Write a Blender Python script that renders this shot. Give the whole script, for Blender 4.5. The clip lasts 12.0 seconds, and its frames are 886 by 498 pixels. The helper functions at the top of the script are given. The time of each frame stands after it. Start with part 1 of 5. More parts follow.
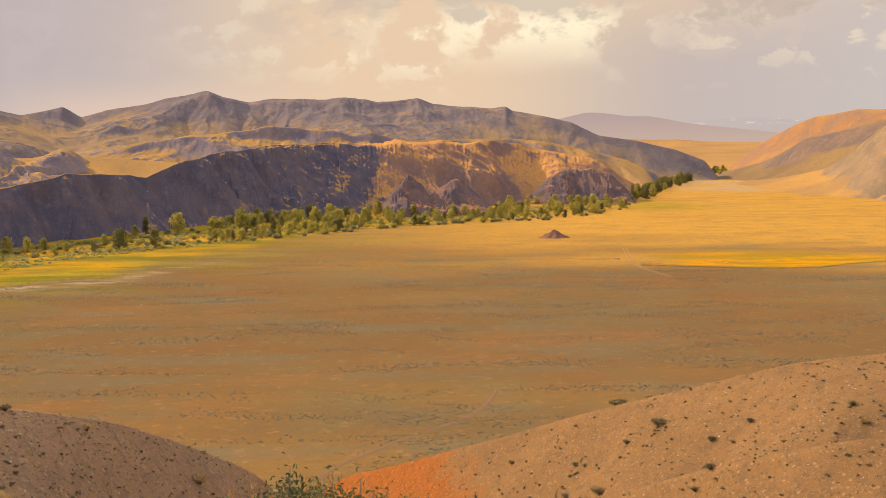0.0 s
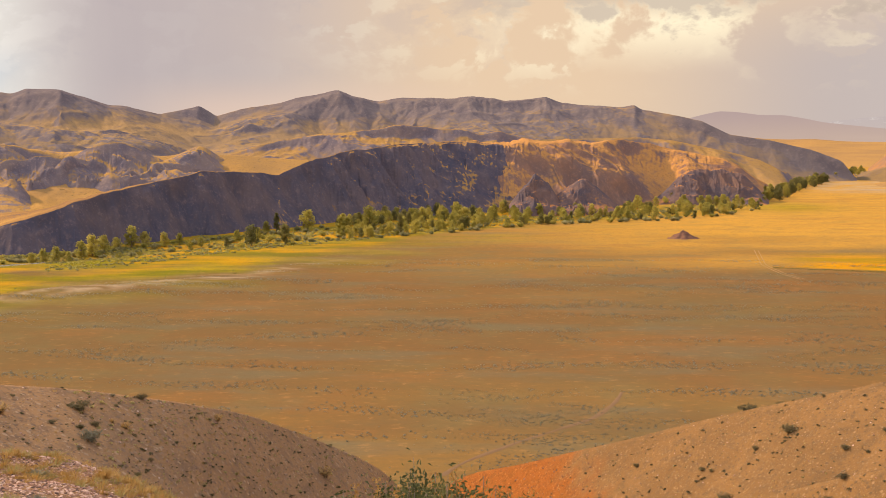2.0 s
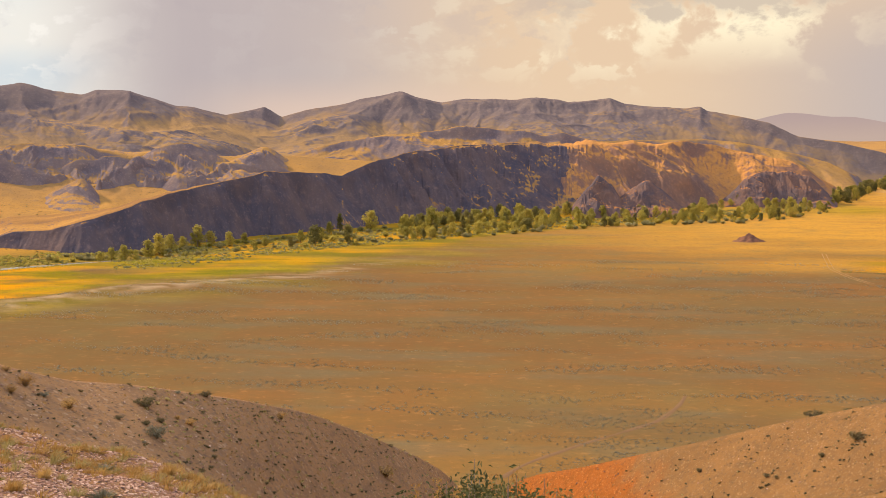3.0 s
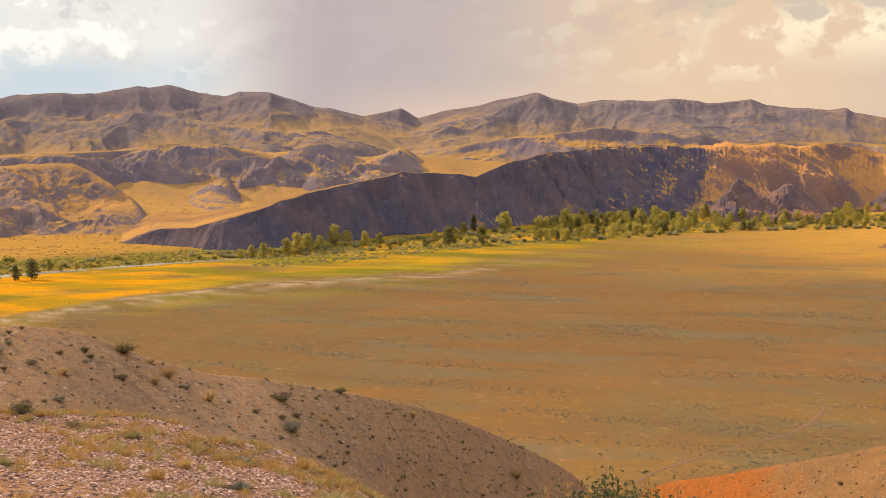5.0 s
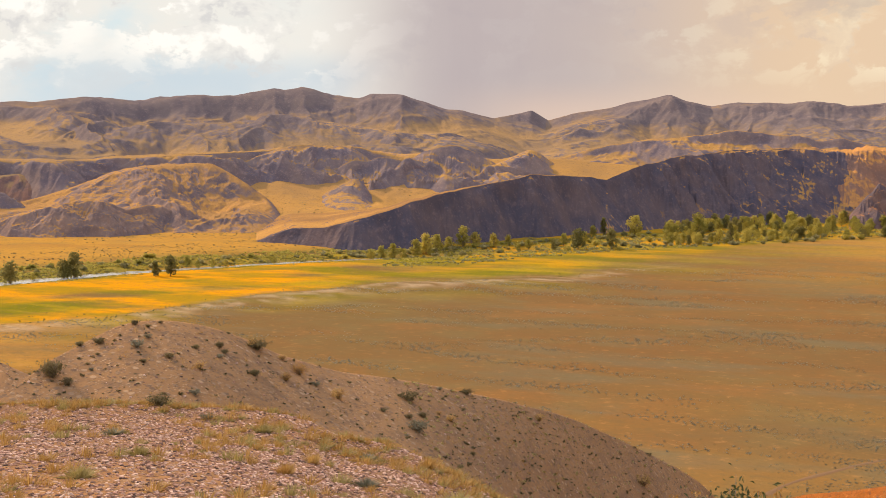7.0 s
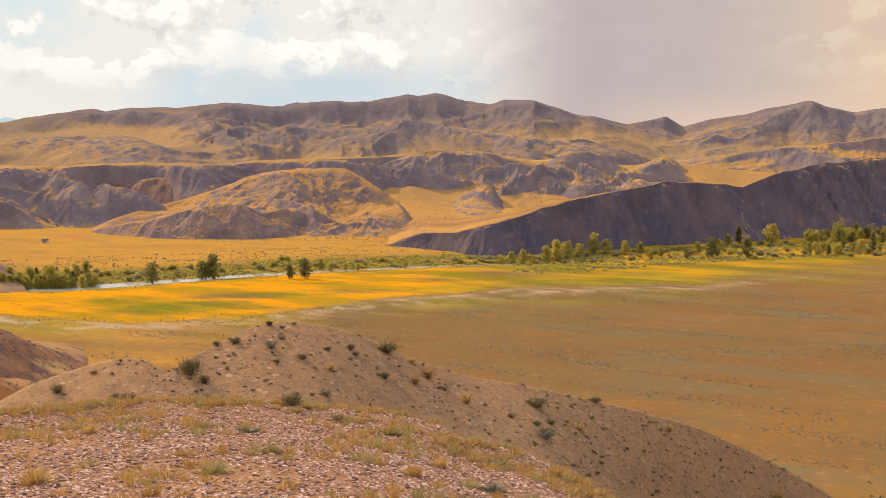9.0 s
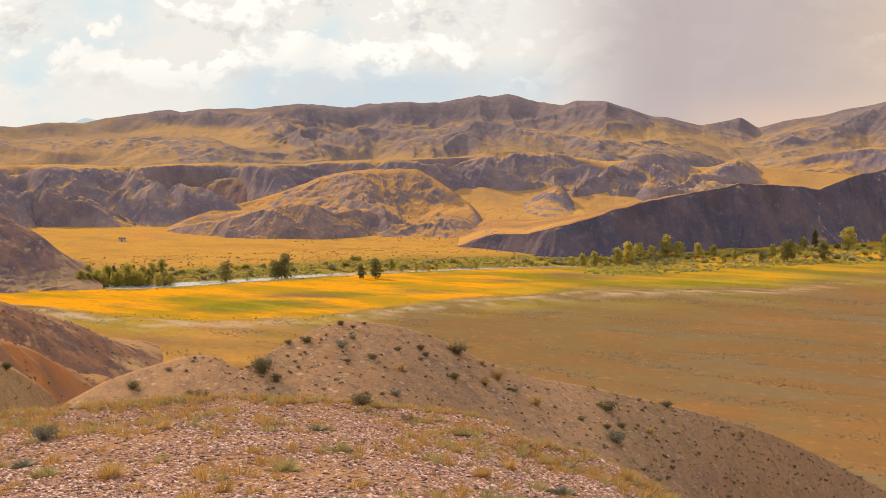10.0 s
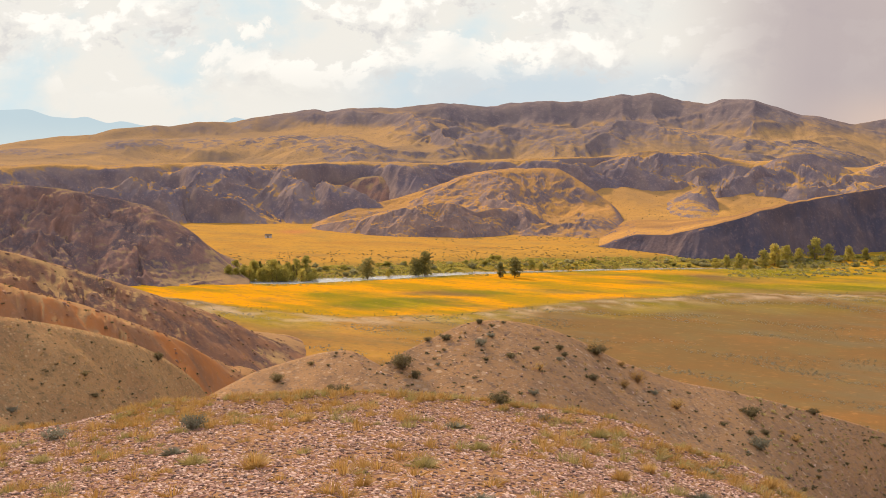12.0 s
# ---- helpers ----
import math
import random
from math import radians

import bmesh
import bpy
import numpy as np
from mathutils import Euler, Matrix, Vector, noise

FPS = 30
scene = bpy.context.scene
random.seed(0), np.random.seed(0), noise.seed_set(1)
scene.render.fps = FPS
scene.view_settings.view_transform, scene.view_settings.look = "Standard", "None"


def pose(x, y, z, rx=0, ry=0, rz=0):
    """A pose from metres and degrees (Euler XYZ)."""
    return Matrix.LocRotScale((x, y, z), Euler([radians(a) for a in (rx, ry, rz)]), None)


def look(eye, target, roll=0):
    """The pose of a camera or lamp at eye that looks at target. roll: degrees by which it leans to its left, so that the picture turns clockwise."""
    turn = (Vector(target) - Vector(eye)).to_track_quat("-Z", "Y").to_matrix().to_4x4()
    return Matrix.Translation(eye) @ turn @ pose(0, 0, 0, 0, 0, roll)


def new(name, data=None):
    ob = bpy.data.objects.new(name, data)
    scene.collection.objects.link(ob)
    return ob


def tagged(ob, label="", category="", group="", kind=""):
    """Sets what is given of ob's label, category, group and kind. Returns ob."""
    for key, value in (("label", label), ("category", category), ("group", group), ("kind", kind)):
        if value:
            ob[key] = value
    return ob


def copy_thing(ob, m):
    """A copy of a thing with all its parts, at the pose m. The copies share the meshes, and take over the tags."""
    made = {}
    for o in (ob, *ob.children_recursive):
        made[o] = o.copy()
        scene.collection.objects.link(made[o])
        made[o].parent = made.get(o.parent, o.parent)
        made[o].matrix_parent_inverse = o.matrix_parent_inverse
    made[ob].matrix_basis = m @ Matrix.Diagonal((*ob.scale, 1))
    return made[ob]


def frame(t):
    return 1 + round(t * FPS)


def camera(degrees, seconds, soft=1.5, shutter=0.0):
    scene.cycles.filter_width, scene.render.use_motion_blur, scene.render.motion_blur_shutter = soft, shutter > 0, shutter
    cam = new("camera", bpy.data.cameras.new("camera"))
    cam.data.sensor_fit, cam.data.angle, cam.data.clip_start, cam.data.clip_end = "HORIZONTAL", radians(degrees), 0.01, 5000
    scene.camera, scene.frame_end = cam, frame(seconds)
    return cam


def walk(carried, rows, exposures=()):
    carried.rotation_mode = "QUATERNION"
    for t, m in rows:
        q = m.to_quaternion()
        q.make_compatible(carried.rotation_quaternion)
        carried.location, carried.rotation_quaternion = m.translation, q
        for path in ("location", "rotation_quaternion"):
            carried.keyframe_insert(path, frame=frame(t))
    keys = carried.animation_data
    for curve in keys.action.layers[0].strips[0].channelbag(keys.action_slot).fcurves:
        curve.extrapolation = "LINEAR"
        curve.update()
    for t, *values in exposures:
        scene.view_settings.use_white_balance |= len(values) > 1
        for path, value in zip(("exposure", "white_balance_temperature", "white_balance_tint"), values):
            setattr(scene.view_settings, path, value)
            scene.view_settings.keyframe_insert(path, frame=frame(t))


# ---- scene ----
# ---- camera: a tripod head panning on a hillside above the valley ----
EYE = 50.0
cam = camera(41.29, 12.0, soft=0.65)
ROWS = [
    (0.0, 84.716, 0.625, 0.015),
    (0.5, 84.670, 0.630, 1.436),
    (1.0, 84.665, 0.564, 3.044),
    (1.5, 84.667, 0.523, 4.550),
    (2.0, 84.721, 0.481, 6.186),
    (2.5, 84.769, 0.411, 7.622),
    (3.0, 84.797, 0.339, 9.246),
    (5.0, 84.888, 0.149, 15.791),
    (5.5, 84.899, 0.031, 17.344),
    (6.0, 84.929, -0.024, 19.057),
    (6.5, 84.971, -0.095, 20.579),
    (7.0, 84.993, -0.156, 22.091),
    (9.0, 85.246, -0.382, 28.472),
    (9.5, 85.263, -0.432, 30.068),
    (10.0, 85.266, -0.504, 31.932),
    (10.5, 85.265, -0.561, 33.737),
    (11.0, 85.252, -0.550, 35.556),
    (11.5, 85.247, -0.585, 37.100),
    (12.0, 85.156, -0.645, 38.776),
]
walk(cam, [(t, pose(0, 0, EYE, rx, ry, rz)) for t, rx, ry, rz in ROWS])

# ---- sky and sun ----
SUN_AZ, SUN_EL = 72.0, 32.0          # degrees to the left of the first view, and up
EXPOSURE = 0.27
scene.view_settings.exposure = EXPOSURE


def at(az, r, z=0.0):
    """A place by its bearing (degrees, to the left of north) and distance from the tripod."""
    a = radians(az)
    return Vector((-r * math.sin(a), r * math.cos(a), z))


sun_data = bpy.data.lights.new("sun", "SUN")
sun_data.energy, sun_data.angle, sun_data.color = 4.4, radians(0.6), (1.0, 0.722, 0.425)
sun = new("sun", sun_data)
sun.matrix_world = look(at(SUN_AZ, 100, 100 * math.tan(radians(SUN_EL))), (0, 0, 0))


class Nodes:
    """A thin wrapper that adds and links shader nodes."""

    def __init__(self, tree):
        self.tree = tree
        tree.nodes.clear()

    def add(self, kind, values=None, **settings):
        node = self.tree.nodes.new(kind)
        for key, value in settings.items():
            setattr(node, key, value)
        for key, value in (values or {}).items():
            if isinstance(value, bpy.types.NodeSocket):
                self.tree.links.new(value, node.inputs[key])
            else:
                node.inputs[key].default_value = value
        return node

    def math(self, op, a, b=0.0, clamp=False):
        return self.add("ShaderNodeMath", {0: a, 1: b}, operation=op, use_clamp=clamp).outputs[0]

    def ramp(self, fac, low, high):
        return self.add("ShaderNodeMapRange", {0: fac, 1: low, 2: high, 3: 0.0, 4: 1.0}, interpolation_type="SMOOTHSTEP").outputs[0]

    def mix(self, fac, a, b, blend="MIX"):
        n = self.add("ShaderNodeMix", {0: fac, 6: a, 7: b}, data_type="RGBA", blend_type=blend)
        return n.outputs[2]

    def noise(self, vector, scale, detail=4.0, rough=0.55, warp=0.0):
        return self.add("ShaderNodeTexNoise", {"Vector": vector, "Scale": scale, "Detail": detail, "Roughness": rough, "Distortion": warp}).outputs[0]

    def stretch(self, vector, scale):
        return self.add("ShaderNodeMapping", {0: vector, 3: scale}).outputs[0]


def rgb(r, g, b):
    return (r, g, b, 1.0)


def make_sky():
    world = bpy.data.worlds.new("sky")
    scene.world = world
    world.use_nodes = True
    n = Nodes(world.node_tree)
    way = n.add("ShaderNodeTexCoord").outputs["Generated"]
    sep = n.add("ShaderNodeSeparateXYZ", {0: way})
    x, y, z = sep.outputs
    blue = n.add("ShaderNodeTexSky", sky_type="NISHITA", sun_disc=False, sun_elevation=radians(SUN_EL), sun_rotation=radians(-SUN_AZ), altitude=1500.0).outputs[0]
    blue = n.mix(1.0, blue, rgb(0.12, 0.12, 0.12), "MULTIPLY")
    # bearing, in degrees to the left of north
    az = n.math("MULTIPLY", n.math("ARCTAN2", n.math("MULTIPLY", x, -1.0), y), 57.2958)
    flat = n.stretch(way, (1.0, 1.0, 1.5))
    big = n.noise(flat, 4.0, 6.0, 0.5, 0.4)
    puffs = n.noise(flat, 15.0, 9.0, 0.58, 0.25)
    edges = n.noise(n.stretch(way, (1.0, 1.0, 1.5)), 40.0, 6.0, 0.6, 0.4)
    heap = n.math("ADD", n.math("MULTIPLY", puffs, 0.75), n.math("MULTIPLY", edges, 0.25))
    lifted = n.add("ShaderNodeVectorMath", {0: flat, 1: (-0.006, 0.0, 0.020)}, operation="ADD").outputs[0]
    above = n.noise(lifted, 15.0, 9.0, 0.58, 0.25)
    rim = n.ramp(n.math("SUBTRACT", puffs, above), 0.0, 0.09)
    under = n.ramp(n.math("SUBTRACT", above, puffs), 0.0, 0.09)
    # the haze's own tone turns from warm over the valley to pale towards the sun
    warm = n.ramp(az, 30.0, 6.0)
    tone = n.mix(warm, rgb(0.78, 0.75, 0.69), rgb(0.72, 0.53, 0.36))
    tone = n.mix(n.math("MULTIPLY", n.ramp(az, 0.0, -13.0), n.ramp(z, 0.16, 0.05)), tone, rgb(0.50, 0.42, 0.39))
    tone = n.mix(n.ramp(az, -9.0, -24.0), tone, rgb(0.53, 0.465, 0.44))
    open_sky = n.math("MULTIPLY", n.ramp(az, 24.0, 40.0), n.ramp(n.math("ADD", big, n.math("MULTIPLY", heap, 0.4)), 0.72, 0.56))
    tone = n.mix(n.math("MULTIPLY", open_sky, 0.85), tone, rgb(0.58, 0.70, 0.74))
    low_gap = n.math("MULTIPLY", n.math("MULTIPLY", n.ramp(az, 18.0, 28.0), n.ramp(az, 48.0, 36.0)), n.math("MULTIPLY", n.ramp(z, 0.085, 0.055), n.ramp(big, 0.65, 0.45)))
    tone = n.mix(n.math("MULTIPLY", low_gap, 0.8), tone, rgb(0.52, 0.60, 0.66))
    # heaped cloud: bright tops, dull undersides
    heavy = n.math("MULTIPLY", n.ramp(z, 0.03, 0.085), n.ramp(big, 0.36, 0.50))
    calm = n.math("MULTIPLY", n.ramp(az, 1.0, 7.0), n.ramp(az, 33.0, 27.0))
    heavy = n.math("MULTIPLY", heavy, n.math("SUBTRACT", 1.0, n.math("MULTIPLY", calm, 0.55)))
    bright = n.mix(warm, rgb(0.93, 0.89, 0.82), rgb(0.88, 0.74, 0.52))
    dull = n.mix(warm, rgb(0.60, 0.585, 0.575), rgb(0.55, 0.43, 0.36))
    heavy = n.math("MULTIPLY", heavy, n.math("SUBTRACT", 1.0, n.math("MULTIPLY", n.ramp(az, -4.0, -11.0), 0.65)))
    thick = n.math("MULTIPLY", heavy, n.ramp(heap, 0.475, 0.510))
    tone = n.mix(n.math("MULTIPLY", thick, 0.45), tone, n.mix(0.5, bright, dull))
    tone = n.mix(n.math("MULTIPLY", thick, rim), tone, bright)
    tone = n.mix(n.math("MULTIPLY", thick, n.math("MULTIPLY", under, 0.75)), tone, dull)
    glow = n.math("MULTIPLY", n.math("MULTIPLY", n.ramp(az, -12.0, -6.0), n.ramp(az, 6.0, -3.0)), n.ramp(z, 0.05, 0.10))
    tone = n.mix(n.math("MULTIPLY", glow, n.ramp(heap, 0.44, 0.53)), tone, rgb(0.95, 0.82, 0.58))
    gloom = n.math("MULTIPLY", n.ramp(n.math("ADD", z, n.math("MULTIPLY", n.math("SUBTRACT", heap, 0.5), 0.22)), 0.098, 0.116), n.ramp(az, 9.0, 0.0))
    tone = n.mix(n.math("MULTIPLY", gloom, 0.7), tone, rgb(0.47, 0.38, 0.32))
    # the veil of rain
    rain = n.math("MULTIPLY", n.ramp(n.math("ADD", az, n.math("MULTIPLY", big, 4.0)), 31.0, 24.0), n.ramp(az, 4.0, 18.0))
    streak = n.noise(n.stretch(way, (1.0, 1.0, 0.12)), 22.0, 4.0)
    tone = n.mix(n.math("MULTIPLY", rain, n.math("ADD", 0.60, n.math("ADD", n.math("MULTIPLY", streak, 0.16), n.math("MULTIPLY", big, 0.30)))), tone, rgb(0.42, 0.355, 0.365))
    dawn = n.math("MULTIPLY", n.math("MULTIPLY", n.ramp(az, 24.0, 16.0), n.ramp(az, 2.0, 10.0)), n.ramp(z, 0.060, 0.022))
    tone = n.mix(n.math("MULTIPLY", dawn, 0.6), tone, rgb(0.76, 0.55, 0.42))
    # overhead the sky goes on as broken cloud
    out = n.mix(n.ramp(z, 0.25, 0.7), tone, n.mix(0.6, blue, rgb(1.45, 1.42, 1.56)))
    bg = n.add("ShaderNodeBackground", {0: out, 1: 0.95})
    n.tree.links.new(bg.outputs[0], n.add("ShaderNodeOutputWorld").inputs[0])


make_sky()

# ---- materials ----


def material(name):
    m = bpy.data.materials.new(name)
    m.use_nodes = True
    n = Nodes(m.node_tree)
    n.place = n.add("ShaderNodeNewGeometry").outputs["Position"]
    n.normal = n.add("ShaderNodeNewGeometry").outputs["Normal"]
    n.up = n.add("ShaderNodeSeparateXYZ", {0: n.normal}).outputs[2]
    return m, n


def finish(n, colour, rough=0.95, bump=None, strength=0.4, distance=0.1, spec=0.0):
    values = {"Base Color": colour, "Roughness": rough, "Specular IOR Level": spec}
    if bump is not None:
        values["Normal"] = n.add("ShaderNodeBump", {"Height": bump, "Strength": strength, "Distance": distance}).outputs[0]
    b = n.add("ShaderNodeBsdfPrincipled", values)
    n.tree.links.new(b.outputs[0], n.add("ShaderNodeOutputMaterial").inputs[0])


def rock_and_grass(name, grass, grass2, rock, rock2, steep=(0.80, 0.90), size=0.03, relief=3.0, bare=None, wob=0.25, outcrop=0.28):
    """Dry grass on the gentle parts of a slope, bare rock on the steep ones."""
    m, n = material(name)
    broad = n.noise(n.place, size * 0.35, 5.0)
    fine = n.noise(n.place, size * 6.0, 6.0, 0.65)
    mid = n.noise(n.place, size * 1.5, 6.0, 0.6)
    g = n.mix(n.ramp(broad, 0.38, 0.62), grass, grass2)
    g = n.mix(n.math("MULTIPLY", n.ramp(fine, 0.5, 0.75), 0.5), g, rock)
    k = n.mix(n.ramp(mid, 0.35, 0.65), rock, rock2)
    k = n.mix(n.math("MULTIPLY", n.ramp(fine, 0.55, 0.7), 0.4), k, rgb(rock2[0] * 1.6, rock2[1] * 1.5, rock2[2] * 1.4))
    speck = n.noise(n.place, size * 22.0, 4.0, 0.7)
    dots = n.math("MULTIPLY", n.ramp(speck, 0.54, 0.66), 0.5)
    g, k = n.mix(dots, g, rgb(grass2[0] * 0.45, grass2[1] * 0.5, grass2[2] * 0.6)), n.mix(dots, k, rgb(rock2[0] * 1.5, rock2[1] * 1.45, rock2[2] * 1.4))
    crag = n.noise(n.place, size * 3.5, 6.0, 0.62, 0.8)
    tilt = n.math("ADD", n.up, n.math("MULTIPLY", n.math("SUBTRACT", n.math("ADD", n.math("MULTIPLY", mid, 0.5), n.math("MULTIPLY", crag, 0.5)), 0.5), wob * 1.5))
    rib = n.add("ShaderNodeAttribute", attribute_name="crag").outputs["Fac"]
    tilt = n.math("SUBTRACT", tilt, n.math("MULTIPLY", rib, n.math("MULTIPLY", n.ramp(crag, 0.40, 0.66), outcrop)))
    if bare:
        # grass gives out towards the tops; the darker rock there also paints cloud shade
        z = n.add("ShaderNodeSeparateXYZ", {0: n.place}).outputs[2]
        z = n.math("ADD", z, n.math("MULTIPLY", n.math("SUBTRACT", broad, 0.5), 90.0))
        tilt = n.math("SUBTRACT", tilt, n.math("MULTIPLY", n.ramp(z, bare[0], bare[1]), 0.26))
    finish(n, n.mix(n.ramp(tilt, steep[1], steep[0]), g, k), 0.95, n.math("ADD", n.math("ADD", mid, n.math("MULTIPLY", fine, 0.4)), n.math("MULTIPLY", speck, 0.12)), 0.5, relief)
    return m


# distance haze and cloud shade are mixed into the muted, violet-grey colours
MAT_RANGE = rock_and_grass("hazed_mountain_grass_and_rock", rgb(0.35, 0.222, 0.104), rgb(0.27, 0.182, 0.104), rgb(0.142, 0.117, 0.126), rgb(0.190, 0.152, 0.146), (0.70, 0.93), 0.025, 2.0, (50.0, 130.0), 0.22, 0.40)
MAT_FOOT = rock_and_grass("foothill_grass_and_rock", rgb(0.43, 0.245, 0.080), rgb(0.32, 0.195, 0.080), rgb(0.150, 0.125, 0.145), rgb(0.225, 0.172, 0.160), (0.73, 0.90), 0.03, 3.0, None, 0.38)
MAT_FAN = rock_and_grass("golden_fan_grass", rgb(0.42, 0.235, 0.072), rgb(0.34, 0.20, 0.078), rgb(0.20, 0.15, 0.10), rgb(0.26, 0.18, 0.11), (0.74, 0.86), 0.03, 1.0, None, 0.25, 0.08)
# bluish dark rock: partly the stone itself, partly the face's shade painted in
MAT_CLIFF = rock_and_grass("shaded_cliff_rock", rgb(0.44, 0.245, 0.075), rgb(0.27, 0.15, 0.065), rgb(0.082, 0.076, 0.104), rgb(0.135, 0.104, 0.112), (0.70, 0.84), 0.03, 3.0)
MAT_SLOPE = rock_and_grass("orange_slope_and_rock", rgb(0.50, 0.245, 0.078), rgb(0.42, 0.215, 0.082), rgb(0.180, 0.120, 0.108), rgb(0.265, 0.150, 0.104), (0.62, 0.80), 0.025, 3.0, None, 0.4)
MAT_ROCKY = rock_and_grass("outcrop_rock_and_grass", rgb(0.44, 0.24, 0.080), rgb(0.36, 0.205, 0.08), rgb(0.155, 0.122, 0.128), rgb(0.25, 0.175, 0.145), (0.73, 0.90), 0.045, 3.0, None, 0.42)
# rock darkened beyond its own tone, for the noses' shaded faces
MAT_NOSE = rock_and_grass("shaded_nose_rock", rgb(0.44, 0.20, 0.070), rgb(0.36, 0.170, 0.070), rgb(0.105, 0.084, 0.096), rgb(0.18, 0.112, 0.094), (0.80, 0.92), 0.05, 2.0)
# darker grass for the west spur, with its shade put into the colour
MAT_SHADED = rock_and_grass("olive_slope_in_shade", rgb(0.27, 0.172, 0.075), rgb(0.19, 0.128, 0.068), rgb(0.145, 0.112, 0.10), rgb(0.21, 0.14, 0.10), (0.72, 0.88), 0.02, 3.0)
MAT_ORANGE = rock_and_grass("ochre_hill_grass", rgb(0.42, 0.24, 0.082), rgb(0.35, 0.205, 0.085), rgb(0.24, 0.15, 0.10), rgb(0.32, 0.165, 0.075), (0.76, 0.92), 0.02, 3.0)
MAT_BLUFF = rock_and_grass("brown_bluff_rock", rgb(0.29, 0.20, 0.10), rgb(0.25, 0.165, 0.10), rgb(0.125, 0.095, 0.098), rgb(0.22, 0.132, 0.105), (0.80, 0.93), 0.06, 2.5)
MAT_RED = rock_and_grass("red_brown_earth", rgb(0.36, 0.23, 0.105), rgb(0.31, 0.185, 0.09), rgb(0.135, 0.088, 0.072), rgb(0.25, 0.13, 0.075), (0.80, 0.91), 0.11, 0.9, None, 0.35)
MAT_RUST = rock_and_grass("rust_earth", rgb(0.35, 0.215, 0.10), rgb(0.33, 0.185, 0.085), rgb(0.40, 0.165, 0.058), rgb(0.24, 0.135, 0.078), (0.66, 0.82), 0.06, 0.5, None, 0.4)


def stony(name, earth, earth2, cell, pale, dusk, red=None):
    """Soil strewn with grit: small stones of mixed tones as cells of two sizes."""
    m, n = material(name)
    broad = n.noise(n.place, 0.12, 5.0)
    mid = n.noise(n.place, 1.1, 6.0, 0.6)
    c = n.mix(n.ramp(broad, 0.35, 0.65), earth, earth2)
    if red:
        # red earth where the spur runs out into the plain
        x = n.add("ShaderNodeSeparateXYZ", {0: n.place}).outputs[0]
        wob = n.math("MULTIPLY", n.math("SUBTRACT", n.noise(n.place, 0.3, 5.0), 0.5), 14.0)
        out = n.ramp(n.math("ADD", x, wob), 4.0, -3.0)
        c = n.mix(out, c, n.mix(n.ramp(mid, 0.35, 0.6), red[0], red[1]))
        pale, dusk = n.mix(out, pale, red[2]), n.mix(out, dusk, red[3])
    c = n.mix(n.math("MULTIPLY", n.ramp(mid, 0.46, 0.70), 0.6), c, dusk)
    height = n.math("MULTIPLY", mid, 0.5)
    for k, size in ((0, cell), (1, cell * 0.38)):
        v = n.add("ShaderNodeTexVoronoi", {"Vector": n.place, "Scale": size, "Randomness": 1.0})
        tone = n.add("ShaderNodeSeparateColor", {0: v.outputs["Color"]}).outputs
        body = n.ramp(v.outputs["Distance"], 0.55, 0.30)
        some = n.math("MULTIPLY", body, n.ramp(tone[0], 0.35 + 0.2 * k, 0.5 + 0.2 * k))
        stone = n.mix(n.math("POWER", tone[1], 1.6), dusk, pale)
        c = n.mix(n.math("MULTIPLY", some, 0.85), c, stone)
        height = n.math("ADD", height, n.math("MULTIPLY", some, 0.5))
    finish(n, c, 0.95, height, 0.6, 0.05)
    return m


MAT_SPUR = stony("tan_soil_and_red_earth", rgb(0.192, 0.106, 0.044), rgb(0.244, 0.132, 0.052), 12.0, rgb(0.345, 0.212, 0.108), rgb(0.130, 0.086, 0.049), (rgb(0.230, 0.082, 0.021), rgb(0.336, 0.110, 0.025), rgb(0.479, 0.205, 0.066), rgb(0.115, 0.048, 0.022)))
MAT_TANGRASS = stony("tan_soil_with_dry_grass", rgb(0.299, 0.171, 0.082), rgb(0.371, 0.218, 0.096), 10.0, rgb(0.503, 0.340, 0.180), rgb(0.162, 0.118, 0.062))
MAT_TAN = stony("tan_stony_soil", rgb(0.283, 0.163, 0.081), rgb(0.329, 0.192, 0.095), 11.0, rgb(0.442, 0.299, 0.181), rgb(0.165, 0.110, 0.076))
MAT_SHELF = stony("pinkish_gravel_soil", rgb(0.239, 0.129, 0.068), rgb(0.305, 0.162, 0.075), 30.0, rgb(0.498, 0.346, 0.232), rgb(0.111, 0.073, 0.049))


MAT_OUTCROP = rock_and_grass("dark_red_outcrop", rgb(0.22, 0.12, 0.07), rgb(0.25, 0.13, 0.07), rgb(0.14, 0.08, 0.06), rgb(0.20, 0.10, 0.07), (0.8, 0.95), 0.3, 0.4)


# Distance haze is put into a glowing colour instead of hanging in the air.
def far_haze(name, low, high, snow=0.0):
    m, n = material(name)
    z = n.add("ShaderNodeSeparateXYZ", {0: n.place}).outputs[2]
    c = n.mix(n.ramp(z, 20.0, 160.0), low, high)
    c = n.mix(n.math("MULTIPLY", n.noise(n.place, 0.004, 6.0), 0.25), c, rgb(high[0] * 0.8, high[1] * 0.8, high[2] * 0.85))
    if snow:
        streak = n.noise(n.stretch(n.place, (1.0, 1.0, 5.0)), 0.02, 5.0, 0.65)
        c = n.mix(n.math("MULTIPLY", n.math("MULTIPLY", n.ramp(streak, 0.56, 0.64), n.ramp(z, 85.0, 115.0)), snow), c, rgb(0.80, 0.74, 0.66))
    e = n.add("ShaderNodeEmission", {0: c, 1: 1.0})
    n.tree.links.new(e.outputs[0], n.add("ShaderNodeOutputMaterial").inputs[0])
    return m


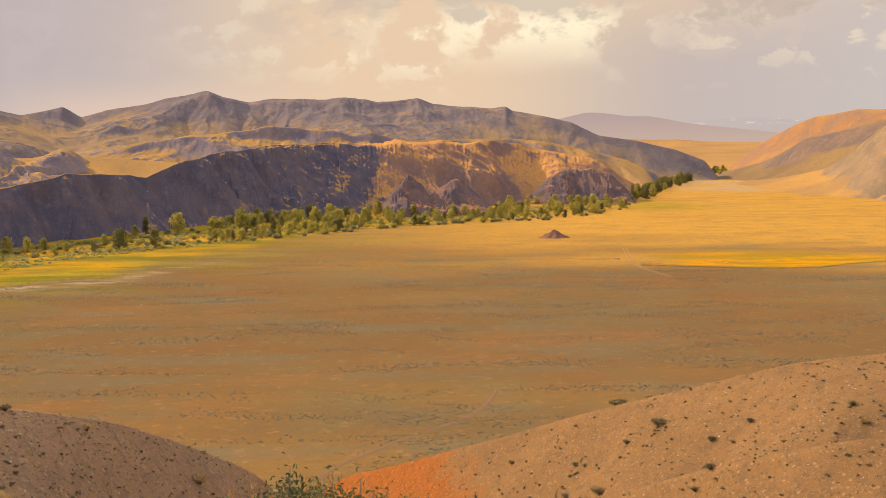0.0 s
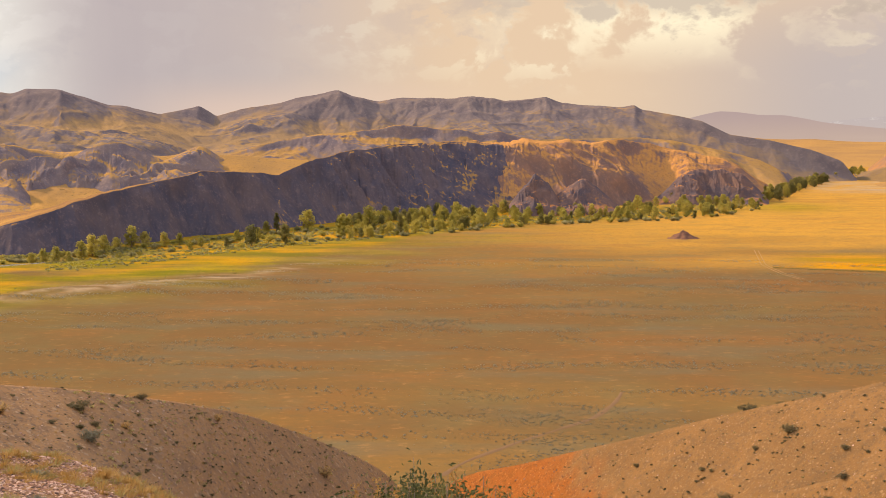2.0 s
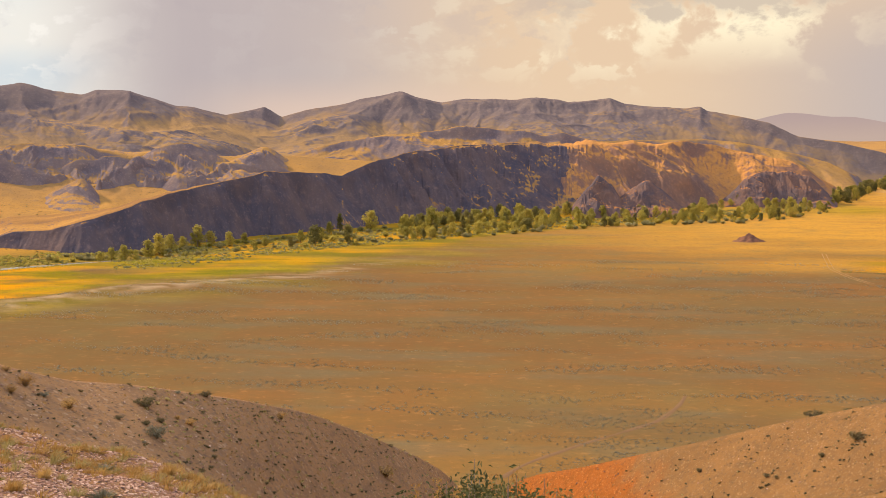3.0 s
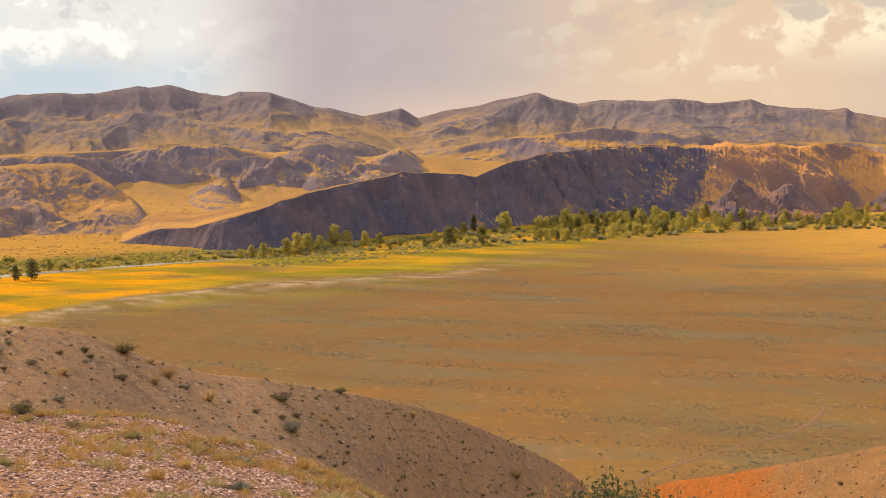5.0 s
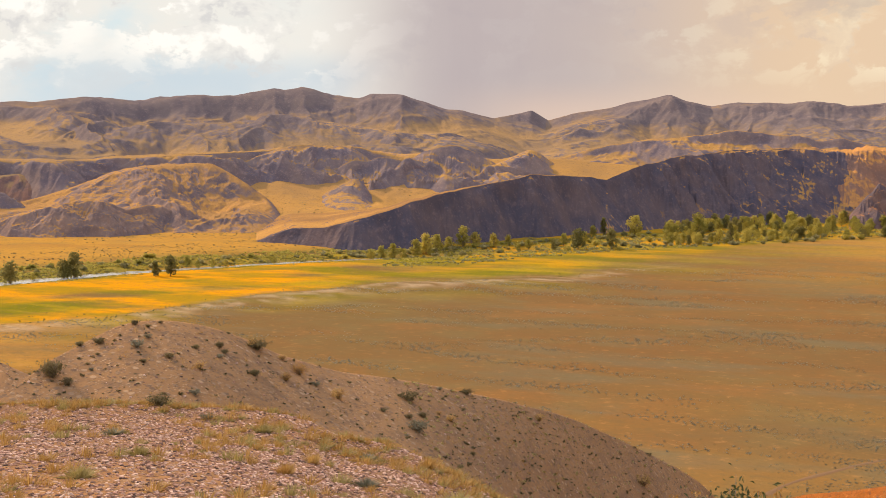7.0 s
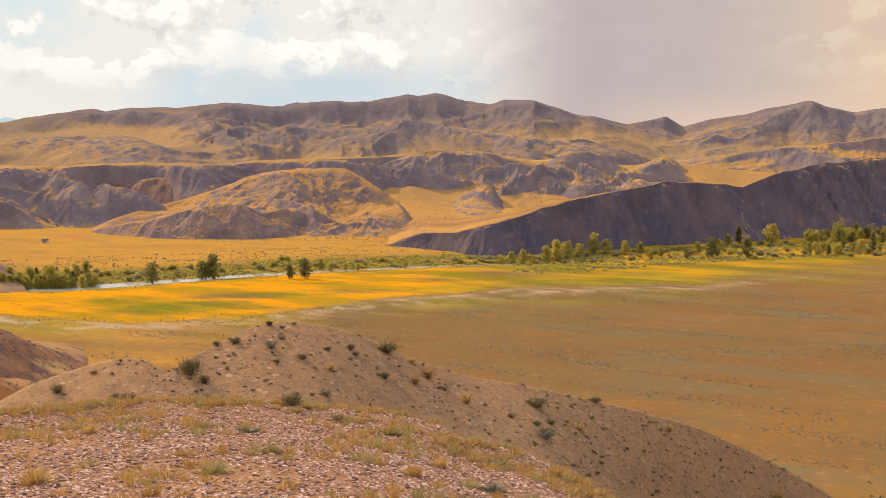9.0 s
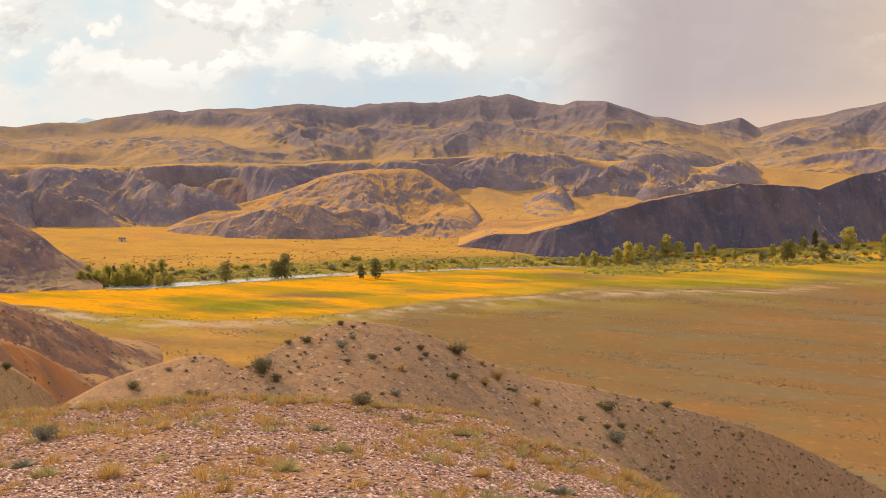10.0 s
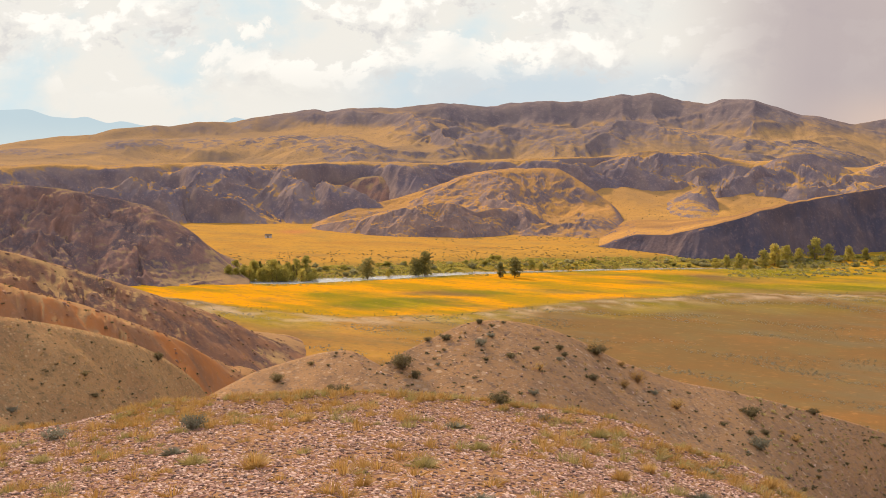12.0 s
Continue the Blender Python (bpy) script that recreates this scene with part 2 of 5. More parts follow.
MAT_FAR_L = far_haze("far_range_blue_haze", rgb(0.56, 0.63, 0.63), rgb(0.47, 0.57, 0.61))
MAT_SNOW = far_haze("far_range_snow_haze", rgb(0.50, 0.41, 0.37), rgb(0.47, 0.40, 0.385), 0.5)
MAT_FAR_R = far_haze("far_range_violet_haze", rgb(0.50, 0.37, 0.30), rgb(0.41, 0.305, 0.285))


def plain_material():
    m, n = material("valley_grass")
    cover = n.add("ShaderNodeAttribute", attribute_name="cover").outputs["Color"]
    meadow, green, gravel = n.add("ShaderNodeSeparateColor", {0: cover}).outputs
    tone = n.add("ShaderNodeAttribute", attribute_name="tone").outputs["Color"]
    dry, soil, _b = n.add("ShaderNodeSeparateColor", {0: tone}).outputs
    broad = n.noise(n.place, 0.008, 5.0)
    mid = n.noise(n.place, 0.06, 6.0, 0.6)
    fine = n.noise(n.place, 0.7, 6.0, 0.65)
    c = n.mix(n.ramp(broad, 0.35, 0.65), rgb(0.186, 0.099, 0.038), rgb(0.166, 0.105, 0.043))
    # brown near ground and gold far ground also paint cloud shade and sun
    c = n.mix(dry, c, rgb(0.50, 0.265, 0.045))
    c = n.mix(n.math("MULTIPLY", n.ramp(mid, 0.45, 0.7), 0.35), c, rgb(0.17, 0.145, 0.065))
    band = n.noise(n.stretch(n.place, (0.5, 1.0, 1.0)), 0.028, 7.0, 0.66, 0.8)
    c = n.mix(n.math("MULTIPLY", n.ramp(band, 0.50, 0.66), 0.4), c, rgb(0.27, 0.125, 0.042))
    streak = n.noise(n.stretch(n.place, (0.35, 1.0, 1.0)), 0.05, 6.0, 0.62)
    c = n.mix(n.math("MULTIPLY", n.math("MULTIPLY", n.ramp(streak, 0.48, 0.68), 0.6), n.math("SUBTRACT", 1.0, n.math("MULTIPLY", dry, 0.8))), c, rgb(0.150, 0.132, 0.078))
    c = n.mix(green, c, n.mix(n.ramp(streak, 0.4, 0.62), rgb(0.155, 0.148, 0.012), rgb(0.33, 0.235, 0.014)))
    c = n.mix(n.math("MULTIPLY", meadow, n.ramp(mid, 0.1, 0.45)), c, n.mix(n.ramp(streak, 0.42, 0.57), rgb(0.33, 0.20, 0.012), rgb(0.60, 0.258, 0.006)))
    dash = n.noise(n.stretch(n.place, (0.22, 1.0, 1.0)), 0.55, 6.0, 0.7, 0.6)
    c = n.mix(n.math("MULTIPLY", n.math("MULTIPLY", n.ramp(dash, 0.54, 0.64), n.ramp(streak, 0.40, 0.60)), 0.3), c, rgb(0.155, 0.138, 0.085))
    c = n.mix(n.math("MULTIPLY", meadow, n.math("MULTIPLY", n.ramp(dash, 0.52, 0.64), 0.28)), c, rgb(0.16, 0.135, 0.02))
    c = n.mix(soil, c, rgb(0.42, 0.16, 0.07))
    c = n.mix(gravel, c, rgb(0.40, 0.30, 0.19))
    bare = n.math("SUBTRACT", 1.0, n.math("MULTIPLY", meadow, 0.55))
    tuft = n.noise(n.stretch(n.place, (0.7, 1.0, 1.0)), 0.45, 7.0, 0.72, 0.4)
    c = n.mix(n.math("MULTIPLY", n.math("MULTIPLY", n.ramp(tuft, 0.50, 0.66), 0.5), bare), c, rgb(0.156, 0.106, 0.048))
    c = n.mix(n.math("MULTIPLY", n.math("MULTIPLY", n.ramp(tuft, 0.45, 0.34), 0.4), bare), c, rgb(0.40, 0.215, 0.08))
    c = n.mix(n.math("MULTIPLY", n.ramp(fine, 0.52, 0.72), 0.35), c, rgb(0.11, 0.095, 0.045))
    finish(n, c, 0.95, fine, 0.5, 0.3)
    return m


MAT_PLAIN = plain_material()


def simple(name, a, b, scale, rough=0.9, strength=0.4, distance=0.02, spec=0.2):
    m, n = material(name)
    f = n.noise(n.place, scale, 5.0, 0.6)
    r = n.add("ShaderNodeObjectInfo").outputs["Random"]
    island = n.add("ShaderNodeNewGeometry").outputs["Random Per Island"]
    v = n.math("ADD", n.math("MULTIPLY", f, 0.6), n.math("MULTIPLY", n.math("ADD", r, island), 0.2))
    finish(n, n.mix(n.ramp(v, 0.25, 0.75), a, b), rough, f, strength, distance, spec)
    return m


# ---- terrain ----


def lattice(x, y, seed):
    """Smooth gradient noise on a plane, about -1 to 1."""
    xi, yi = np.floor(x).astype(np.int64), np.floor(y).astype(np.int64)
    fx, fy = x - xi, y - yi
    total = 0.0
    for dx in (0, 1):
        for dy in (0, 1):
            h = ((xi + dx) * 374761393 + (yi + dy) * 668265263 + seed * 974711) & 0x7FFFFFFF
            h = ((h ^ (h >> 13)) * 1274126177) & 0x7FFFFFFF
            a = (h ^ (h >> 16)) * (6.2831853 / 65536.0)
            wx = 1 - np.abs(fx - dx)
            wy = 1 - np.abs(fy - dy)
            total = total + (wx * wx * (3 - 2 * wx)) * (wy * wy * (3 - 2 * wy)) * (np.cos(a) * (fx - dx) + np.sin(a) * (fy - dy))
    return total * 1.5


def fbm(x, y, seed=1, octaves=5, ridged=False):
    total, amp, norm = 0.0, 1.0, 0.0
    for i in range(octaves):
        v = lattice(x * 2 ** i + 17.3 * i, y * 2 ** i - 9.1 * i, seed + i)
        total = total + amp * (1 - 2 * np.abs(v) if ridged else v)
        norm += amp
        amp *= 0.5
    return total / norm


def hills(x, y, seed, octaves=4, keep=0.4):
    """Rounded ridges and wide hollows, about -1 to 1, rougher on the heights than in the hollows."""
    total, amp, weight, norm = 0.0, 1.0, 1.0, 0.0
    for i in range(octaves):
        v = lattice(x * 2 ** i + 17.3 * i, y * 2 ** i - 9.1 * i, seed + i)
        r = 1 - 2 * (np.sqrt(v * v + 0.012) - 0.05)
        total = total + amp * weight * r
        norm += amp
        weight = np.clip(0.5 + 0.5 * r, 0, 1)
        amp *= keep
    return total / norm


def smooth(t):
    t = np.clip(t, 0, 1)
    return t * t * (3 - 2 * t)


def sheet(name, X, Y, Z, mat, label, category, wrap=False):
    """A grid of points as one smooth-shaded sheet."""
    nu, nv = X.shape
    verts = np.stack([X, Y, Z], -1).reshape(-1, 3)
    i = np.arange(nu if wrap else nu - 1)[:, None]
    j = np.arange(nv - 1)[None, :]
    k = (i + 1) % nu
    faces = np.stack([i * nv + j, k * nv + j, k * nv + j + 1, i * nv + j + 1], -1).reshape(-1, 4)
    me = bpy.data.meshes.new(name)
    me.from_pydata(verts.tolist(), [], faces.tolist())
    me.polygons.foreach_set("use_smooth", [True] * len(me.polygons))
    me.materials.append(mat)
    me.update()
    ob = new(name, me)
    return tagged(ob, label, category, kind="structure")


def blur(values, az, sigma):
    """Smooths values along the bearing by a Gaussian of sigma degrees."""
    step = az[1] - az[0]
    k = max(1, int(3 * sigma / step))
    w = np.exp(-0.5 * (np.arange(-k, k + 1) * step / sigma) ** 2)
    # mirrored ends keep the end points where they are
    left, right = 2 * values[0] - values[k:0:-1], 2 * values[-1] - values[-2:-k - 2:-1]
    if len(left) < k or len(right) < k:
        return values
    return np.convolve(np.concatenate([left, values, right]), w / w.sum(), "valid")


def gullies(U, W, H, cell, octaves, seed, fade=0.5, branch=1.2, steep=0.25):
    """Branching ribs and gullies that run down the slope of H, about -1 to 1 (ribs up)."""
    gw = np.gradient(H, axis=1) / np.gradient(W, axis=1)
    gu = (np.gradient(H, axis=0) - gw * np.gradient(W, axis=0)) / np.gradient(U, axis=0)
    g = np.hypot(gu, gw) + 1e-6
    k = np.minimum(1.0, g / steep) / g
    su, sw = gw * k, -gu * k
    total, tu, tw, amp, f, norm = 0.0, 0.0, 0.0, 1.0, 1.0, 0.0
    for o in range(octaves):
        du, dw = su + tw * branch, sw - tu * branch
        m = np.maximum(1.0, np.hypot(du, dw) / 1.15)
        du, dw = du / m, dw / m
        x, y = U / cell * f + 31.7 * o, W / cell * f - 12.9 * o
        xi, yi = np.floor(x), np.floor(y)
        val, vs, wt = 0.0, 0.0, 1e-9
        for i in (-1, 0, 1, 2):
            for j in (-1, 0, 1, 2):
                h = ((xi + i).astype(np.int64) * 374761393 + (yi + j).astype(np.int64) * 668265263 + (seed + o) * 974711) & 0x7FFFFFFF
                h = ((h ^ (h >> 13)) * 1274126177) & 0x7FFFFFFF
                px, py = x - xi - i - ((h & 1023) / 1023.0 - 0.5), y - yi - j - (((h >> 11) & 1023) / 1023.0 - 0.5)
                w = np.exp(-2.0 * (px * px + py * py))
                mag = 6.2831853 * (px * du + py * dw)
                val, vs, wt = val + np.cos(mag) * w, vs - np.sin(mag) * w, wt + w
        val, vs = val / wt, vs / wt
        total, tu, tw = total + val * amp, tu + vs * du * amp * f * 0.5, tw + vs * dw * amp * f * 0.5
        norm += amp * amp
        amp *= fade
        f *= 2.0
    return total / math.sqrt(norm) * smooth(g / (1.6 * steep))


def ridge(name, crest, mat, label, front, back, foot=-3.0, back_foot=None, front_foot=None, bulge=0.3, edge=0.5, curve=1.35, brink=0.0, cell=60.0, relief=0.15, octaves=5,
          fine=0.012, nu=320, nv=90, seed=1, category="hill", rough_crest=0.006, soft=0.12, hump=0.0, hill=0.0, melt=0.0, crown=0.14, fade=0.42, mats=None):
    """A hill or range along a crest of (bearing, distance, height): a slope towards the valley and one behind, with ribs and gullies running down them."""
    c = np.array(crest, float)
    az = np.linspace(c[0, 0], c[-1, 0], nu)
    rise = np.interp(az, c[:, 0], (c[:, 2] - EYE) / c[:, 1])
    rc = blur(np.interp(az, c[:, 0], c[:, 1]), az, max(1.2, 3 * soft))
    zc = EYE + rc * blur(rise, az, soft)
    arc = np.radians(az) * rc.mean()
    zc = zc + rough_crest * np.clip(zc - foot, 0, None) * fbm(arc / (cell * 0.35), rc * 0.01, seed + 40, 4)
    along = lambda q, sigma: blur(np.interp(az, *zip(*q)), az, sigma) if isinstance(q, list) else np.full(nu, float(q))
    v = np.concatenate([-np.linspace(1, 0, int(nv * 0.72), endpoint=False), np.linspace(0, 1, nv - int(nv * 0.72))])
    V, A = np.meshgrid(v, az)
    RC, ZC, FR = rc[:, None] + 0 * V, zc[:, None] + 0 * V, along(front, 1.5)[:, None] + 0 * V
    R = np.where(V < 0, RC + V * FR, RC + V * back)
    U = np.radians(A) * rc.mean()
    s = 1 - np.abs(V)
    base = np.where(V < 0, along(foot if front_foot is None else front_foot, 2.5)[:, None], along(foot if back_foot is None else back_foot, 2.5)[:, None])
    # away from the crest its single tops melt into a broad swell
    if melt:
        broad = blur(zc, az, melt)[:, None] + 0 * V
        ZC = broad + (ZC - broad) * smooth((s - 0.55) / 0.45)
    base = np.minimum(base, ZC - 0.5)
    # the slope: concave at its foot, rounded at the crest
    face = bulge * smooth(s) + (1 - bulge) * s
    face = (1 - edge) * face + edge * s ** curve
    shape = np.where(V < 0, face, (1 - brink) * smooth(s) + brink * s)
    height = ZC - base
    Z = base + height * shape
    behind = np.where(V > 0, 0.3, 1.0)
    crag = 0.0 * Z
    # shoulders and hollows that stand one behind the other
    if hump:
        size = hill or cell
        wx, wy = size * 0.5 * fbm(U / size, R / size, seed + 3, 3), size * 0.5 * fbm(U / size, R / size, seed + 5, 3)
        swell = hills((U + wx) / size, (R + wy) / size, seed + 7)
        mask = smooth(s / 0.25) * smooth((1 - s) / 0.12) * behind
        Z = Z + height * along(hump, 2.5)[:, None] * mask * (swell - 0.4)
        crag = crag + smooth((swell - 0.35) / 0.4)
    # gullies and ribs that follow the slope
    if relief:
        cut = gullies(U, R, Z, cell, octaves, seed, fade)
        Z = Z + height * along(relief, 2.5)[:, None] * 0.5 * smooth(s / 0.16) * smooth((1 - s) / crown) * behind * (cut - 0.2)
        crag = crag + 0.6 * smooth((cut - 0.1) / 0.9)
    Z = Z + height * 0.025 * crag * np.clip(fbm(U / (cell * 0.22), R / (cell * 0.22), seed + 33, 4), -0.2, 1) * smooth((1 - s) / 0.15)
    Z = Z + height * fine * fbm(U / (cell * 0.12), R / (cell * 0.12), seed + 30, 4) * smooth((1 - s) / 0.1)
    if hump:
        # no shoulder overtops the crest
        lid = EYE + R * ((zc - EYE) / rc)[:, None] - 0.02 * np.abs(V) * FR
        k = 0.02 + (0.03 * np.clip(zc - foot, 1, None))[:, None] * smooth((1 - s) / 0.25)
        Z = np.where(V < 0, lid - k * np.logaddexp(0.0, (lid - Z) / k), Z)
    a = np.radians(A)
    ob = sheet(name, -R * np.sin(a), R * np.cos(a), Z, mat, label, category)
    # where bare rock breaks through, on the ribs and tops
    ob.data.attributes.new("crag", "FLOAT", "POINT").data.foreach_set("value", np.clip(crag, 0, 1).astype(np.float32).reshape(-1))
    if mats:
        # darker second cover beyond a wavering bearing, drawn where the face lies in shade
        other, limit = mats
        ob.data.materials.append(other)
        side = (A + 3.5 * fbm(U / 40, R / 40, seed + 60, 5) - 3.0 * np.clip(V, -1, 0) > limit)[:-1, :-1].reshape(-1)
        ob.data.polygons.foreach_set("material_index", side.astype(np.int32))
    return ob


# crests: bearing in degrees to the left of north, distance, height
KNOLL = [(3, 80, 8), (5.2, 78, 17), (7.2, 77, 24.5), (9, 72, 29.3), (10.7, 69, 31.3), (12.3, 67, 32.7), (14, 64, 34.3), (15.6, 60, 36), (16.9, 57, 37.1), (17.5, 55, 37.6), (19.1, 51, 38.9), (21.4, 50, 39.5), (23.6, 48, 40.3), (25.1, 47, 40.7), (27.2, 46, 41.1), (28.8, 45, 41.7), (30.5, 44, 42.3), (31.3, 44, 42.7), (32.7, 43, 43.3), (34.1, 43, 43.6), (35.5, 42, 43.9), (36.8, 42, 43.9), (37.7, 42, 43.8), (38.8, 41, 43.5), (39.9, 40, 43.3), (41, 39, 43.1), (41.9, 37, 43), (42.5, 36, 42.8), (43.2, 35, 42.7), (44.2, 34, 42.6)]
SHOULDER = [(41, 50, 40.4), (42.1, 51, 40.7), (43.2, 52, 41.1), (44.9, 52, 40.9), (47.9, 51, 40.3), (49, 50, 40), (50.1, 50, 39.5)]
SPUR_R = [(-50, 80, 42), (-34, 85, 40), (-26, 85, 37.5), (-20.8, 85, 35.1), (-19.1, 85, 34.8), (-16.4, 86, 33.9), (-12.7, 88, 31.8), (-8.6, 92, 29.2), (-5.9, 96, 27), (-3.1, 100, 24.5), (-0.3, 105, 21.9), (2.6, 112, 18.5), (5.1, 120, 15.4), (6.5, 125, 12.3), (7.6, 127, 5), (9.2, 128, -2.6)]
SPUR_R2 = [(-40, 58, 37), (-26, 60, 34.5), (-20.9, 60, 35.5), (-17.9, 61, 34.5), (-15.3, 62, 33.5), (-12.7, 64, 32.1), (-10, 66, 30.5), (-8.1, 68, 28.9), (-5.5, 70, 25), (-2, 72, 17)]
RED_A = [(44.6, 290, -3), (45.4, 288, 0.1), (47.9, 275, 6.8), (49.2, 268, 11.2), (51.9, 258, 17.2), (54.5, 250, 22.3), (57, 245, 26.4), (59.4, 240, 29.9), (63, 238, 33), (72, 230, 42)]
RED_B = [(46.6, 224, -3), (47.4, 221, 2), (48.4, 215, 8.1), (49.8, 205, 13), (51.4, 195, 18.6), (53.7, 185, 23.1), (55.8, 178, 26.8), (58, 172, 29.4), (59.5, 170, 31.3), (64, 165, 36), (74, 150, 43)]
RED_C = [(47, 128, -2), (48.6, 126, 13), (49.8, 124, 24), (50.7, 120, 26.5), (51.9, 116, 29.2), (53.2, 112, 31.5), (56.3, 105, 34.4), (59.5, 100, 36.3), (66, 95, 38), (76, 90, 44)]
BLUFF = [(48.1, 452, -0.7), (49.2, 470, 4.5), (50.8, 488, 15.6), (51.9, 495, 20.9), (52.6, 500, 24.6), (54.4, 508, 28.5), (56.9, 515, 32.2), (59.4, 520, 33.9), (63, 525, 38), (72, 530, 40)]
CLIFF = [(-9.45, 1025, -0.9), (-9.13, 1026, 8.8), (-7.91, 1035, 25.2), (-7.24, 1040, 32.6), (-5.89, 1049, 37.6), (-4.53, 1040, 41.5), (-3.43, 1024, 46.7), (-2.34, 1009, 49.8), (-0.97, 989, 46.3), (0.12, 973, 49.8), (1.22, 958, 48.6), (3.96, 922, 47), (5.55, 894, 49.2), (7.14, 868, 48.4), (9.81, 813, 45.4), (11.16, 784, 42.6), (12.52, 757, 37.5), (13.48, 738, 33.5), (14.16, 725, 29.7), (14.98, 712, 31.7), (17.73, 673, 34), (18.55, 662, 32.4), (19.65, 649, 29.3), (21.03, 633, 26.8), (22.4, 616, 24.5), (24.04, 597, 19.7), (25.13, 583, 16.6), (26.75, 578, 12.6), (27.83, 594, 8.9), (28.62, 602, 8.2), (29.42, 607, 7.7), (30.21, 613, 4.2), (30.87, 618, 1.1), (31.48, 622, -1.1)]
SPUR_FAR = [(-10.5, 1210, -1.6), (-10.1, 1225, 11.1), (-9.7, 1230, 18), (-8.9, 1235, 26.7), (-7.5, 1230, 35.8), (-6.4, 1220, 40.7), (-4.8, 1210, 48.1), (-3.2, 1200, 51.3), (2.3, 1150, 49.7)]
ESCARP = [(15.5, 985, 25), (17.8, 995, 47.3), (19.7, 990, 34.1), (21.9, 990, 47.3), (24.1, 985, 41.2), (25.9, 985, 47.7), (27.5, 980, 50.6), (30.2, 960, 46.5), (34.2, 940, 43.1), (37, 920, 41), (39.7, 900, 38.9), (43.8, 890, 38.8), (46.5, 890, 37.1), (49.2, 885, 36.8), (51.8, 885, 37.3), (54.4, 885, 34.1), (56.9, 880, 35.6), (59.4, 880, 33.8), (66, 880, 36)]
ROCKHILL = [(29.5, 785, -3), (30.43, 790, 13.1), (31.54, 800, 24.4), (32.37, 815, 31.7), (33.19, 825, 37.3), (34.01, 830, 37.9), (36.19, 830, 35.8), (37.82, 830, 30.9), (39.7, 825, 21.1), (41.04, 810, 15.9), (43.15, 790, 9.4), (44.46, 760, 3.9), (45.19, 738, -0.5)]
RANGE_A = [(-13.3, 1440, -4), (-12.9, 1440, 9), (-12.5, 1440, 22), (-11.2, 1440, 35), (-9.4, 1440, 46.5), (-7.5, 1435, 53.8), (-6.2, 1449, 69.9), (-4.8, 1462, 78.2), (-3.3, 1483, 85.4), (-3, 1483, 91.1), (-2.4, 1483, 88.5), (-0.4, 1504, 93.2), (0.5, 1517, 96.7), (1.2, 1517, 104.8), (2.3, 1517, 100), (3.1, 1517, 98.8), (3.7, 1517, 102.5), (5, 1517, 105.7), (6.1, 1517, 102.3), (8.2, 1517, 104.8), (9.3, 1517, 100), (10.6, 1517, 108), (11.2, 1517, 115.1)]
RANGE_B = [(13.2, 1517, 104.9), (14.3, 1517, 97.1), (15.9, 1517, 91.5), (17, 1517, 82.3), (17.8, 1552, 96.2), (18.6, 1552, 91.9), (19.6, 1449, 83.8), (21.1, 1449, 93.6), (21.9, 1449, 94.3), (23, 1449, 103.8), (24.1, 1449, 112.6), (25.6, 1449, 113.1), (26.2, 1449, 108.2), (27.3, 1449, 110.8), (28.4, 1449, 118.7), (28.9, 1449, 120), (29.7, 1449, 116.4), (30.2, 1449, 119.7), (30.9, 1449, 116.1), (32.1, 1449, 109.8), (33.6, 1449, 110)]
RANGE_C = [(34.8, 1449, 107.3), (36.2, 1449, 103.5), (37.8, 1442, 104.2), (38.9, 1442, 106.6), (41.1, 1435, 99.6), (43.3, 1435, 98.9), (44.4, 1428, 93.5), (44.9, 1428, 96.7), (46.5, 1421, 91.2), (47.9, 1414, 84.5), (48.9, 1414, 78.8), (50.5, 1407, 78.7), (51.8, 1400, 72.9), (52.3, 1400, 74), (54.4, 1393, 68.6), (55.2, 1380, 62.4), (56.9, 1380, 59.3), (57.9, 1380, 55.9), (59.3, 1380, 49.9), (62, 1380, 45), (70, 1380, 34)]
FAR_L = [(40, 4700, 110), (48.1, 4700, 155.5), (48.8, 4700, 167.8), (49.3, 4700, 147.4), (52.3, 4700, 123.9), (53.1, 4700, 129.4), (54, 4700, 145.5), (54.6, 4700, 133.8), (55.6, 4700, 160.2), (56.1, 4700, 150.9), (57.1, 4700, 155.8), (58.1, 4700, 183.7), (59.3, 4700, 177.3), (63, 4700, 190), (75, 4700, 150)]
FAR_R = [(-28, 4600, 40), (-17.66, 4600, 52.6), (-16.15, 4600, 62.4), (-14.88, 4600, 74.3), (-13.59, 4600, 86.2), (-12.29, 4600, 98.2), (-11.63, 4600, 105.4), (-10.71, 4600, 121.4), (-9.91, 4600, 133.1), (-8.85, 4600, 134.3), (-7.91, 4600, 146.1), (-6.97, 4600, 151.5), (-6.16, 4600, 137.2), (-5.48, 4600, 124.8), (0, 4600, 60)]
TERR_R = [(-16.91, 3200, 37.7), (-15.14, 3214, 35.7), (-13.86, 3229, 36.4), (-12.56, 3243, 38.6), (-11.24, 3257, 45.4), (-10.18, 3271, 44.5), (-9.12, 3286, 46.7), (-8.05, 3300, 52), (-5.9, 3300, 52)]
HILL_R = [(-40, 1350, 85), (-26, 1500, 92), (-20.33, 1600, 82.8), (-19.36, 1620, 84.5), (-18.38, 1650, 79.7), (-17.39, 1700, 76.5), (-16.4, 1750, 63.4), (-15.01, 1800, 39.6), (-13.87, 1850, 8.8), (-13.48, 1900, -4.7)]
